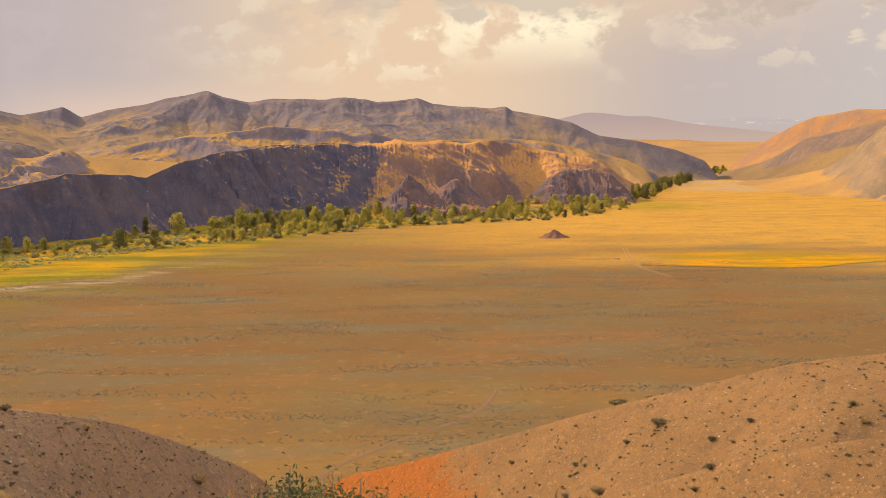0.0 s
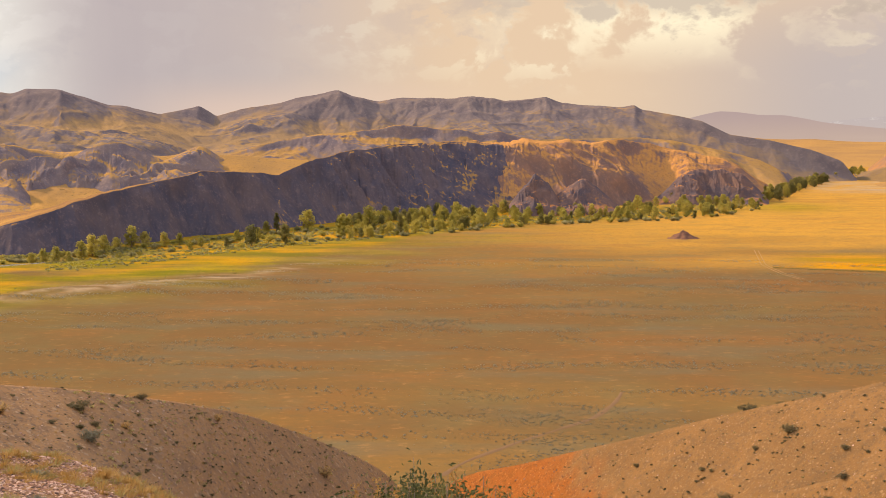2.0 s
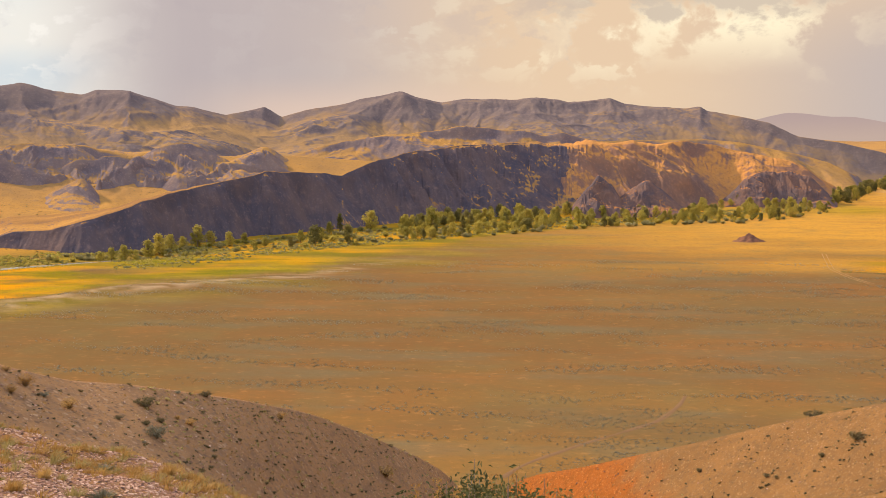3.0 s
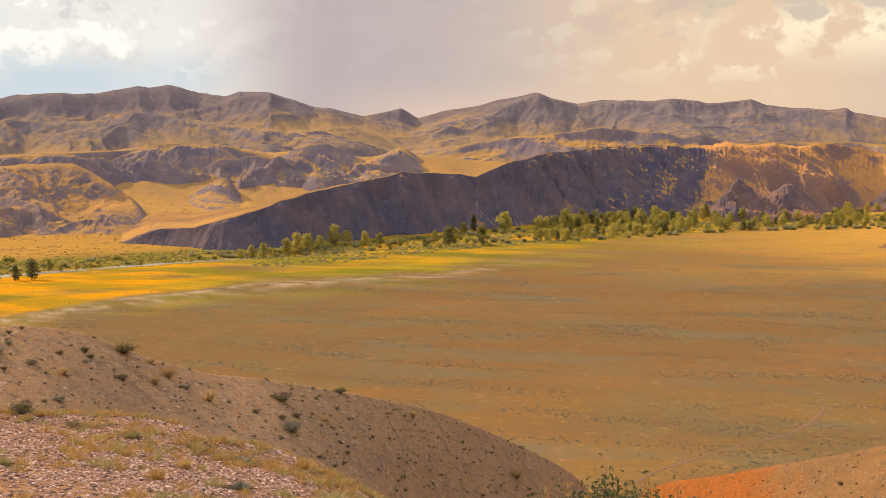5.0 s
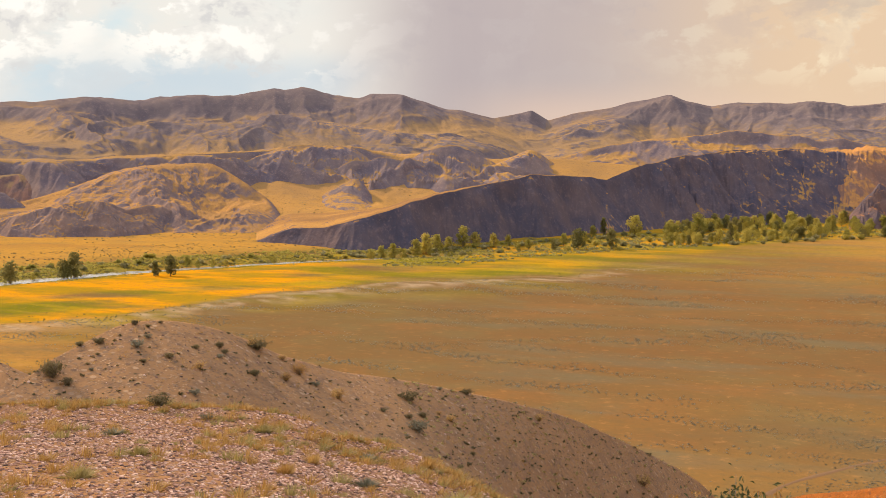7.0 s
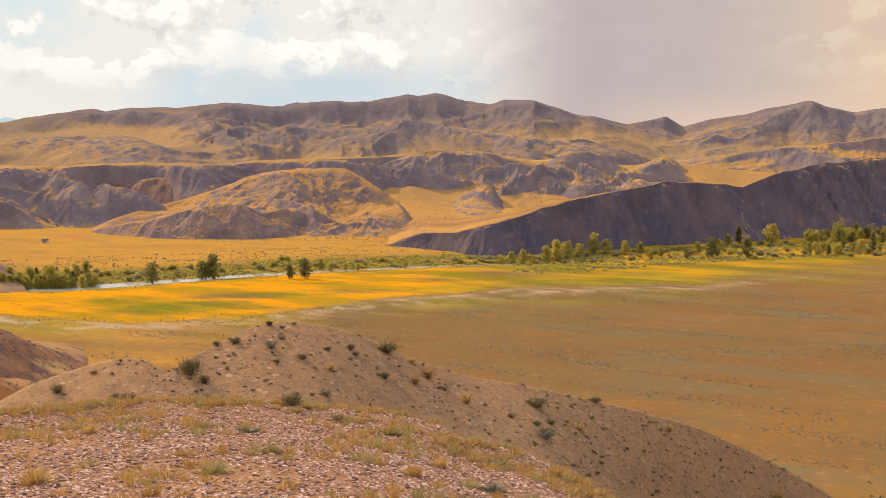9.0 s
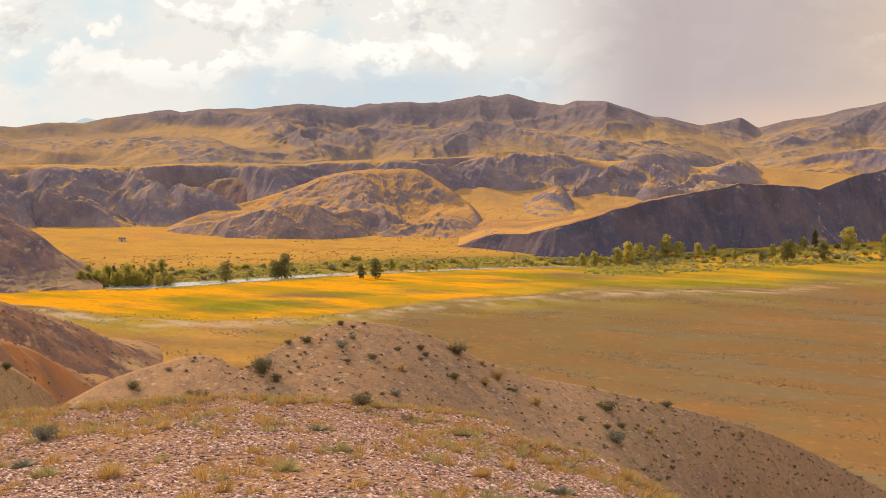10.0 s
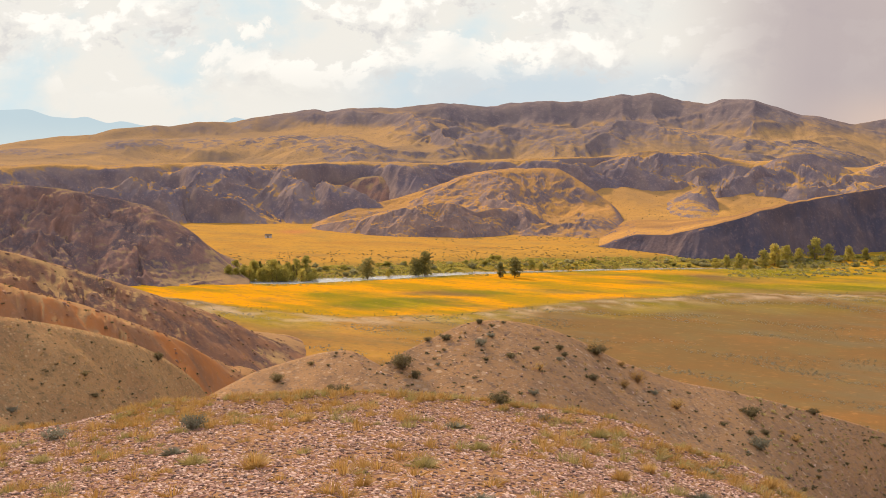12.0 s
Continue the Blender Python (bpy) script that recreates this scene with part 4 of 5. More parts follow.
def drop(x, y, tree=None):
    hit = (tree or NEAR).ray_cast(Vector((x, y, 300.0)), Vector((0, 0, -1)))
    return hit[0].z if hit[0] is not None else 0.0


def upright(x, y, z, turn=0.0, scale=1.0, tall=1.0):
    return Matrix.Translation((x, y, z)) @ Matrix.Rotation(turn, 4, "Z") @ Matrix.Diagonal((scale, scale, scale * tall, 1.0))


def cards(centres, sizes, rng, flat=0.0, ratio=0.7):
    """Small four-cornered leaves at the given centres, turned every way."""
    n = len(centres)
    u = rng.normal(size=(n, 3))
    u[:, 2] *= 1 - flat
    u /= np.linalg.norm(u, axis=1)[:, None]
    w = np.cross(u, rng.normal(size=(n, 3)))
    w /= np.linalg.norm(w, axis=1)[:, None]
    s = np.asarray(sizes)[:, None]
    mid = 0.25 * s * np.cross(u, w)
    v = np.stack([centres - u * s, centres - w * s * ratio + mid, centres + u * s, centres + w * s * ratio + mid], 1).reshape(-1, 3)
    f = np.arange(4 * n).reshape(n, 4)
    return v, f


def clumps(rows, count, leaf, rng, tree=None):
    """Small rounded bushes of a few leaf sprays each."""
    c = np.array([(x, y, drop(x, y, tree)) for x, y, w in rows])
    w = np.array([w for x, y, w in rows])
    d = rng.normal(size=(len(rows), count, 3))
    d /= np.linalg.norm(d, axis=2)[:, :, None]
    d[:, :, 2] = np.abs(d[:, :, 2]) * 0.62
    p = c[:, None] + d * (0.36 * w)[:, None, None] * rng.uniform(0.4, 1.0, (len(rows), count, 1))
    return cards(p.reshape(-1, 3), np.repeat(w * leaf, count) * rng.uniform(0.7, 1.3, len(rows) * count), rng)


def tube(points, radii, sides=6):
    """A tapered limb through the points."""
    pts = [Vector(p) for p in points]
    verts, faces = [], []
    for i, p in enumerate(pts):
        d = (pts[min(i + 1, len(pts) - 1)] - pts[max(i - 1, 0)]).normalized()
        a = d.orthogonal().normalized()
        b = d.cross(a)
        for k in range(sides):
            t = 2 * math.pi * k / sides
            verts.append(p + (a * math.cos(t) + b * math.sin(t)) * radii[i])
    for i in range(len(pts) - 1):
        for k in range(sides):
            faces.append([i * sides + k, i * sides + (k + 1) % sides, (i + 1) * sides + (k + 1) % sides, (i + 1) * sides + k])
    faces.append([(len(pts) - 1) * sides + k for k in range(sides)])
    return [tuple(v) for v in verts], faces


def joined(pieces):
    verts, faces = [], []
    for v, f in pieces:
        base = len(verts)
        verts += [tuple(p) for p in v]
        faces += [[base + int(i) for i in q] for q in f]
    return verts, faces


def leaf_material(name, a, b, glow=0.35):
    """Leaves: two tones leaf by leaf and thing by thing, letting some light through."""
    m, n = material(name)
    island = n.add("ShaderNodeNewGeometry").outputs["Random Per Island"]
    r = n.add("ShaderNodeObjectInfo").outputs["Random"]
    f = n.noise(n.place, 0.6, 3.0)
    v = n.math("ADD", n.math("MULTIPLY", island, 0.35), n.math("ADD", n.math("MULTIPLY", r, 0.4), n.math("MULTIPLY", f, 0.3)))
    c = n.mix(n.ramp(v, 0.2, 0.85), a, b)
    d = n.add("ShaderNodeBsdfPrincipled", {"Base Color": c, "Roughness": 0.7, "Specular IOR Level": 0.2})
    t = n.add("ShaderNodeBsdfTranslucent", {0: c})
    mix = n.add("ShaderNodeMixShader", {0: glow, 1: d.outputs[0], 2: t.outputs[0]})
    n.tree.links.new(mix.outputs[0], n.add("ShaderNodeOutputMaterial").inputs[0])
    return m


LEAF_LIGHT = leaf_material("olive_leaves", rgb(0.28, 0.26, 0.06), rgb(0.56, 0.47, 0.11), 0.5)
LEAF_DARK = leaf_material("dark_green_leaves", rgb(0.14, 0.145, 0.055), rgb(0.30, 0.26, 0.085), 0.5)
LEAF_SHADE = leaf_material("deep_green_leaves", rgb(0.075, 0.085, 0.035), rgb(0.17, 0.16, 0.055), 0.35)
LEAF_WILLOW = leaf_material("grey_willow_leaves", rgb(0.24, 0.23, 0.10), rgb(0.48, 0.43, 0.21), 0.45)
LEAF_SCRUB = leaf_material("dull_scrub_leaves", rgb(0.115, 0.10, 0.052), rgb(0.23, 0.185, 0.085), 0.35)
LEAF_GREY = leaf_material("grey_green_scrub", rgb(0.16, 0.16, 0.11), rgb(0.27, 0.26, 0.18), 0.2)
LEAF_PLAIN = leaf_material("grey_steppe_scrub", rgb(0.24, 0.222, 0.165), rgb(0.36, 0.335, 0.26), 0.55)
LEAF_OLIVE = leaf_material("olive_steppe_tufts", rgb(0.19, 0.15, 0.068), rgb(0.28, 0.22, 0.10), 0.4)
LEAF_GOLD = leaf_material("dry_golden_grass", rgb(0.38, 0.22, 0.06), rgb(0.58, 0.40, 0.15), 0.4)
LEAF_GREENGOLD = leaf_material("yellow_green_grass", rgb(0.30, 0.25, 0.09), rgb(0.46, 0.38, 0.16), 0.4)
FLOWER = leaf_material("yellow_seed_heads", rgb(0.36, 0.19, 0.05), rgb(0.50, 0.30, 0.09), 0.3)
BARK = simple("grey_brown_bark", rgb(0.13, 0.095, 0.065), rgb(0.22, 0.17, 0.12), 3.0)
TWIG = simple("dry_grey_twigs", rgb(0.15, 0.11, 0.08), rgb(0.26, 0.20, 0.15), 8.0)


def stone_material():
    m, n = material("pinkish_gravel")
    island = n.add("ShaderNodeNewGeometry").outputs["Random Per Island"]
    r = n.add("ShaderNodeObjectInfo").outputs["Random"]
    v = n.math("FRACT", n.math("ADD", n.math("MULTIPLY", island, 7.31), n.math("MULTIPLY", r, 3.77)))
    f = n.noise(n.place, 30.0, 4.0)
    c = n.mix(n.ramp(v, 0.0, 0.45), rgb(0.11, 0.075, 0.066), rgb(0.36, 0.207, 0.150))
    c = n.mix(n.ramp(v, 0.5, 1.0), c, rgb(0.64, 0.465, 0.37))
    c = n.mix(n.math("MULTIPLY", n.ramp(f, 0.45, 0.7), 0.3), c, rgb(0.20, 0.14, 0.11))
    finish(n, c, 0.85, f, 0.3, 0.005)
    return m


STONE = stone_material()


# ---- riverside trees ----
def make_tree(name, label, height, spread, lobes, leaves, leaf, mat, seed, base=0.22, cone=False):
    """A tapered trunk with limbs, and a crown of separate leaf clumps with gaps between."""
    rng = np.random.default_rng(seed)
    top = thing(name, label, "tree", "riverside trees")
    limbs = [tube([(0, 0, -0.3), (0.1, 0.05, height * 0.25), (0.05, 0.2, height * 0.55), (0.0, 0.1, height * 0.9)],
                  [height * 0.028, height * 0.022, height * 0.013, height * 0.003])]
    centres, sizes = [], []
    for k in range(lobes):
        f = (k + 0.5) / lobes
        zc = height * (base + (0.90 - base) * f)
        reach = spread * (1.05 - f if cone else math.sin(math.pi * min(0.97, 0.25 + 0.72 * f)) ** 0.7)
        a = 2.4 * k + rng.uniform(-0.5, 0.5)
        rr = reach * rng.uniform(0.25, 0.75)
        c = np.array([rr * math.cos(a), rr * math.sin(a), zc])
        size = np.array([1, 1, 0.8]) * (spread * rng.uniform(0.34, 0.52)) * (0.75 if cone else 1.0)
        limbs.append(tube([(0, 0.1, zc * 0.62), (c[0] * 0.5, c[1] * 0.5, zc * 0.82), tuple(c)], [height * 0.011, height * 0.007, height * 0.002], 5))
        m = leaves // lobes
        d = rng.normal(size=(m, 3))
        d /= np.linalg.norm(d, axis=1)[:, None]
        rad = 0.45 + 0.62 * rng.random(m) ** 0.6
        rad *= 1 + 0.30 * np.sin(5 * d[:, 0] + k) * np.sin(4 * d[:, 1] + 2 * k)
        p = c + d * rad[:, None] * size
        keep = p[:, 2] > height * base * 0.6
        centres.append(p[keep])
        sizes.append(leaf * rng.uniform(0.6, 1.3, keep.sum()))
    part("trunk", mesh_from("trunk", *joined(limbs), BARK, True), top)
    v, f = cards(np.concatenate(centres), np.concatenate(sizes), rng)
    part("crown", mesh_from("crown", v, f, mat), top)
    return top


def make_shrub(name, label, category, group, width, height, leaves, leaf, mat, seed, stems=14, stem_mat=None, open_top=0.5):
    """A low shrub: stems that fan out from the root and small leaves along and between them."""
    rng = np.random.default_rng(seed)
    top = thing(name, label, category, group)
    twigs, centres = [], []
    for k in range(stems):
        a = 2 * math.pi * (k + rng.uniform(-0.4, 0.4)) / stems
        out = width * 0.5 * rng.uniform(0.3, 1.0)
        tip = np.array([out * math.cos(a), out * math.sin(a), height * rng.uniform(0.55, 1.0) * (1.1 - 0.5 * out / (width * 0.5))])
        mid = tip * np.array([0.45, 0.45, 0.6])
        twigs.append(tube([(0, 0, -0.08 * height), tuple(mid), tuple(tip)], [height * 0.022, height * 0.014, height * 0.004], 4))
        m = leaves // stems
        t = rng.random(m) ** open_top
        p = mid[None] * (2 * t * (1 - t))[:, None] * 1.0 + tip[None] * (t ** 2)[:, None]
        centres.append(p + rng.normal(size=(m, 3)) * np.array([width, width, height]) * 0.085)
    part("branchwork", mesh_from("branchwork", *joined(twigs), stem_mat or TWIG, True), top)
    c = np.concatenate(centres)
    c[:, 2] = np.abs(c[:, 2])
    v, f = cards(c, leaf * rng.uniform(0.6, 1.4, len(c)), rng)
    part("foliage", mesh_from("foliage", v, f, mat), top)
    return top


PARK = []


def plant(kinds, places):
    """Puts a copy of one of the kinds at each (x, y, z, turn, scale, tall); the models themselves take the first places."""
    for i, (x, y, z, turn, scale, tall) in enumerate(places):
        k = kinds[i % len(kinds)]
        m = upright(x, y, z, turn, scale, tall)
        if k in PARK:
            copy_thing(k, m @ Matrix.Diagonal((1 / k.scale.x, 1 / k.scale.y, 1 / k.scale.z, 1.0)))
        else:
            k.matrix_basis = m
            PARK.append(k)


broad = [make_tree("poplar_tree", "spreading olive-green poplar beside the river", 10, 4.2, 13, 1100, 0.42, LEAF_LIGHT, 3, 0.14),
         make_tree("poplar_tree", "spreading olive-green poplar beside the river", 10, 3.8, 12, 1000, 0.42, LEAF_LIGHT, 4, 0.10),
         make_tree("poplar_tree", "tall uneven olive-green poplar beside the river", 10, 3.2, 13, 1000, 0.40, LEAF_LIGHT, 5, 0.12)]
dark = [make_tree("willow_tree", "dense dark green tree on the river meadow", 10, 4.2, 12, 1100, 0.42, LEAF_DARK, 6, 0.14),
        make_tree("willow_tree", "dense dark green tree on the river meadow", 10, 3.4, 11, 950, 0.42, LEAF_DARK, 7, 0.12)]
spire = [make_tree("larch_tree", "narrow dark green tree by the river", 10, 2.4, 12, 800, 0.38, LEAF_DARK, 8, 0.10, True)]
bushes = [make_shrub("willow_bush", "grey-green willow bush on the river bank", "bush", "riverside bushes", 3.0, 2.0, 520, 0.26, LEAF_WILLOW, 21, 12, BARK),
          make_shrub("willow_bush", "grey-green willow bush on the river bank", "bush", "riverside bushes", 3.4, 1.8, 520, 0.26, LEAF_WILLOW, 22, 12, BARK),
          make_shrub("willow_bush", "olive willow bush on the river bank", "bush", "riverside bushes", 2.8, 2.4, 520, 0.26, LEAF_LIGHT, 23, 12, BARK)]


def spots(rows, jitter=0.0):
    out = []
    for az, r, h in rows:
        p = at(az, r)
        out.append((p.x, p.y, drop(p.x, p.y, VALLEY), RNG.uniform(0, 6.28), h / 10.0, 1.0))
    return out


plant(dark, spots([(15.5, 574, 10.2), (13.9, 576, 10.5), (42.4, 469, 8.8), (39.6, 482, 11.0), (40.05, 481, 8.0), (35.9, 470, 6.2), (35.2, 471, 8.0), (16.7, 567, 5.5), (45.3, 464, 5.4)]))
plant(broad, spots([(12.8, 671, 11.9), (9.8, 664, 13.8), (21.1, 594, 11.0), (20.5, 598, 7.6), (24.5, 545, 7.3), (22.9, 563, 10.3), (22.4, 573, 8.3), (24.0, 546, 4.7), (14.8, 650, 6.9), (47.0, 463, 8.9), (47.5, 461, 6.2), (48.1, 459, 6.2), (48.7, 459, 5.7), (46.5, 461, 5.8), (49.1, 458, 6.2), (46.8, 470, 6), (47.8, 472, 6.5), (41.4, 478, 3.2), (30.3, 526, 3.5), (33.9, 513, 3.5), (33.2, 514, 4.0), (32.6, 515, 3.5), (34.4, 517, 4.5)]))
plant(broad, spots([(25.6, 541, 5.2), (25.1, 543, 6.4), (23.4, 556, 8.6), (21.8, 578, 6.8), (19.6, 592, 7.4), (18.9, 600, 6.0), (17.9, 590, 5.4), (16.2, 604, 6.6), (15.2, 612, 7.0)]))
plant(spire, spots([(14.3, 660, 11.4), (8.3, 626, 12.0), (47.2, 466, 8.5), (-9.1, 988, 12), (46.0, 470, 5.5), (46.7, 476, 6.2), (47.6, 474, 6.5), (48.3, 470, 6.0), (45.6, 474, 4.6), (48.9, 468, 5.6)]))
plant(broad, spots([(45.0 + 0.42 * k, 466 + 5 * ((k * 7) % 4), 4.8 + 0.5 * ((k * 5) % 6)) for k in range(11)]))
plant(broad, spots([(45.2 + 0.40 * k, 460 + 4 * ((k * 5) % 5), 4.2 + 0.5 * ((k * 3) % 5)) for k in range(11)]))

WOOD_NEAR = [(-9.2, 860), (-8.0, 800), (-5.9, 735), (-0.4, 705), (5.1, 645), (8, 615), (11.5, 590)]
WOOD_FAR = [(-9.2, 1000), (-8.0, 985), (-5.9, 960), (-0.4, 850), (5.1, 800), (8, 770), (11.5, 715)]
light_places, dark_places, bush_places = [], [], []
for i in range(330):
    az = RNG.uniform(-9.2, 11.3)
    f = RNG.random()
    near, far = np.interp(az, *zip(*WOOD_NEAR)), np.interp(az, *zip(*WOOD_FAR))
    if az > 6 and RNG.random() < 0.35:
        f = 0.7 + 0.3 * f
    r = near + 8 + (far - near - 16) * f
    h = RNG.uniform(4.6, 8.8) * (0.75 + 0.35 * f)
    (dark_places if RNG.random() < 0.22 else light_places).append((az, r, h))
for i in range(100):
    az = RNG.uniform(-9.0, 11.5)
    near, far = np.interp(az, *zip(*WOOD_NEAR)), np.interp(az, *zip(*WOOD_FAR))
    r = near + (far - near) * 0.45 * RNG.random() ** 1.8
    bush_places.append((az, r, RNG.uniform(8, 15)))
for i in range(75):
    az = RNG.uniform(11.0, 24.0)
    near, far = np.interp(az, (11, 16, 21, 25), (575, 560, 552, 545)), np.interp(az, (11, 16, 21, 25), (705, 645, 594, 556))
    bush_places.append((az, near + (far - near) * RNG.random(), RNG.uniform(6, 14)))
for i in range(115):
    az = RNG.uniform(24.0, 49.0)
    r = float(river_course(az)) + RNG.uniform(9, 42) * (0.5 if az < 33 else 1.0)
    bush_places.append((az, r, RNG.uniform(4, 12)))
for i in range(90):
    az = RNG.uniform(-13.6, -9.2)
    r = np.interp(az, (-13.6, -12.6, -10.2, -9.4), (1750, 1500, 1050, 950)) + RNG.uniform(-30, 130)
    (dark_places if RNG.random() < 0.6 else light_places).append((az, r, RNG.uniform(7, 11)))
plant(broad, spots(light_places))
plant(dark, spots(dark_places))
plant(bushes, spots(bush_places))


def undergrowth(name, label, mat, count, seed, az0, az1, lo, hi, size0, size1):
    """Low growth too thick to count, in a belt beside the river."""
    rng = np.random.default_rng(seed)
    n = count * 5
    az = rng.uniform(az0, az1, n)
    r = river_course(az) + rng.uniform(lo, hi, n)
    x, y = -r * np.sin(np.radians(az)), r * np.cos(np.radians(az))
    ok = lattice(x / 22, y / 9, seed) + rng.normal(size=n) * 0.25 > 0.0
    rows = list(zip(x[ok], y[ok], rng.uniform(size0, size1, n)[ok]))[:count]
    v, f = clumps(rows, 14, 0.2, rng, VALLEY)
    return tagged(new(name, mesh_from(name, v, f, mat)), label, "undergrowth", kind="stuff")


undergrowth("bank_growth", "olive undergrowth along the far river bank", LEAF_LIGHT, 2000, 41, 24, 49.5, 5, 42, 0.9, 2.6)
undergrowth("bank_growth", "grey-olive scrub dotted over the far river flat", LEAF_OLIVE, 1500, 47, 24, 50, 14, 110, 0.4, 1.4)
undergrowth("bank_growth", "green growth on the near river bank", LEAF_WILLOW, 600, 48, 26, 49, -15, -8, 0.4, 1.1)
undergrowth("bank_growth", "olive-green growth on the near river bank", LEAF_LIGHT, 700, 49, 26, 49, -24, -8, 0.4, 1.1)
undergrowth("bank_growth", "dark low scrub along the river", LEAF_DARK, 900, 42, 24, 49.5, 2, 36, 0.8, 2.2)
def edge_growth():
    """A dark dotted line of low bushes where the meadow meets the dry plain."""
    rng = np.random.default_rng(46)
    rows = []
    for i in range(420):
        az = rng.uniform(15, 49)
        r = float(np.interp(az, *zip(*MEADOW_EDGE)))
        p = at(az, r)
        r += float(20 * fbm(np.array([p.x / 45]), np.array([p.y / 45]), 9, 6)[0]) + rng.normal() * 6 + 4
        p = at(az, r)
        rows.append((p.x, p.y, rng.uniform(0.3, 0.9)))
    v, f = clumps(rows, 10, 0.22, rng, VALLEY)
    return tagged(new("meadow_edge", mesh_from("meadow_edge", v, f, LEAF_DARK)), "dark green tufts along the meadow's edge", "undergrowth", kind="stuff")


edge_growth()


def west_edge():
    """A low dark fringe along the near side of the golden strip in the west."""
    rng = np.random.default_rng(52)
    az = rng.uniform(-21.5, -9.5, 700)
    r = np.interp(az, *zip(*WEST_EDGE)) + rng.normal(size=700) * 1.2
    x, y = -r * np.sin(np.radians(az)), r * np.cos(np.radians(az))
    v, f = clumps(list(zip(x, y, rng.uniform(0.3, 0.8, 700))), 10, 0.22, rng, VALLEY)
    return tagged(new("meadow_edge", mesh_from("meadow_edge", v, f, LEAF_DARK)), "dark green fringe below the golden meadow strip", "undergrowth", kind="stuff")


west_edge()
undergrowth("wood_growth", "olive and grey undergrowth beneath the riverside trees", LEAF_WILLOW, 2400, 43, -9, 25, -58, 36, 0.8, 2.6)
undergrowth("wood_growth", "yellow-green undergrowth beneath the riverside trees", LEAF_LIGHT, 2200, 44, -9, 25, -54, 40, 0.8, 2.6)


def fan_scrub():
    rng = np.random.default_rng(45)
    n = 5000
    az, r = rng.uniform(17, 40, n), rng.uniform(600, 940, n)
    x, y = -r * np.sin(np.radians(az)), r * np.cos(np.radians(az))
    ok = lattice(x / 60, y / 60, 31) + rng.normal(size=n) * 0.3 > 0.2
    rows = list(zip(x[ok], y[ok], rng.uniform(0.4, 1.5, n)[ok]))
    v, f = clumps(rows, 12, 0.22, rng, FAN)
    return tagged(new("fan_scrub", mesh_from("fan_scrub", v, f, LEAF_OLIVE)), "olive scrub dotted over the golden fan", "scrub", kind="stuff")


fan_scrub()


# ---- river ----
def make_river():
    az = np.linspace(23, 60, 240)
    rc = river_course(az) + 4 * fbm(az / 2.2, az * 0 + 3, 5, 3)
    half = 12.0 + 0 * az
    w = np.array([-1.0, -1.0, -0.5, 0.0, 0.5, 1.0, 1.0])
    level = -2.42 + 0.48 * smooth((az - 35) / 5) * smooth((52 - az) / 4) + 0.16 * fbm(az / 1.1, az * 0 + 8, 6, 3)
    R = rc[:, None] + half[:, None] * w[None]
    A = np.radians(az)[:, None] + 0 * R
    m, n = material("river_water")
    ripple = n.noise(n.stretch(n.place, (1.0, 1.0, 1.0)), 0.8, 4.0)
    # pale base tones stand in for the bright sky mirrored in the water
    finish(n, n.mix(n.ramp(ripple, 0.35, 0.65), rgb(0.30, 0.31, 0.30), rgb(0.48, 0.47, 0.45)), 0.14, ripple, 0.08, 0.1, 0.5)
    return sheet("water", -R * np.sin(A), R * np.cos(A), 0 * R + level[:, None] - 1.5 * np.array([1, 0, 0, 0, 0, 0, 1]), m, "shallow river along the meadow, the sky's reflection put into its pale colour", "river")


make_river()


# ---- the small outcrop on the plain, the hut ----
def make_outcrop():
    nu, nv = 72, 26
    a = np.linspace(0, 2 * math.pi, nu, endpoint=False)
    s = np.linspace(0.0, 1.0, nv)
    S, A = np.meshgrid(s, a)
    c = at(-5.35, 600)
    R = 9.5 * S * (1 + 0.18 * fbm(np.cos(A) * 1.5 + 5, np.sin(A) * 1.5, 3, 3))
    X, Y = c.x + R * np.cos(A) * 1.05, c.y + R * np.sin(A) * 0.8
    Z = 4.3 * (1 - smooth(S ** 0.8)) + 0.9 * fbm(X / 2.5, Y / 2.5, 9, 4) * smooth((1 - S) / 0.4) - 0.4
    return sheet("outcrop", X, Y, Z, MAT_OUTCROP, "small dark red-brown rock mound on the plain", "rock mound", wrap=True)


make_outcrop()


def box(x0, x1, y0, y1, z0, z1):
    v = [(x, y, z) for x in (x0, x1) for y in (y0, y1) for z in (z0, z1)]
    return v, [(0, 1, 3, 2), (4, 6, 7, 5), (0, 4, 5, 1), (2, 3, 7, 6), (0, 2, 6, 4), (1, 5, 7, 3)]


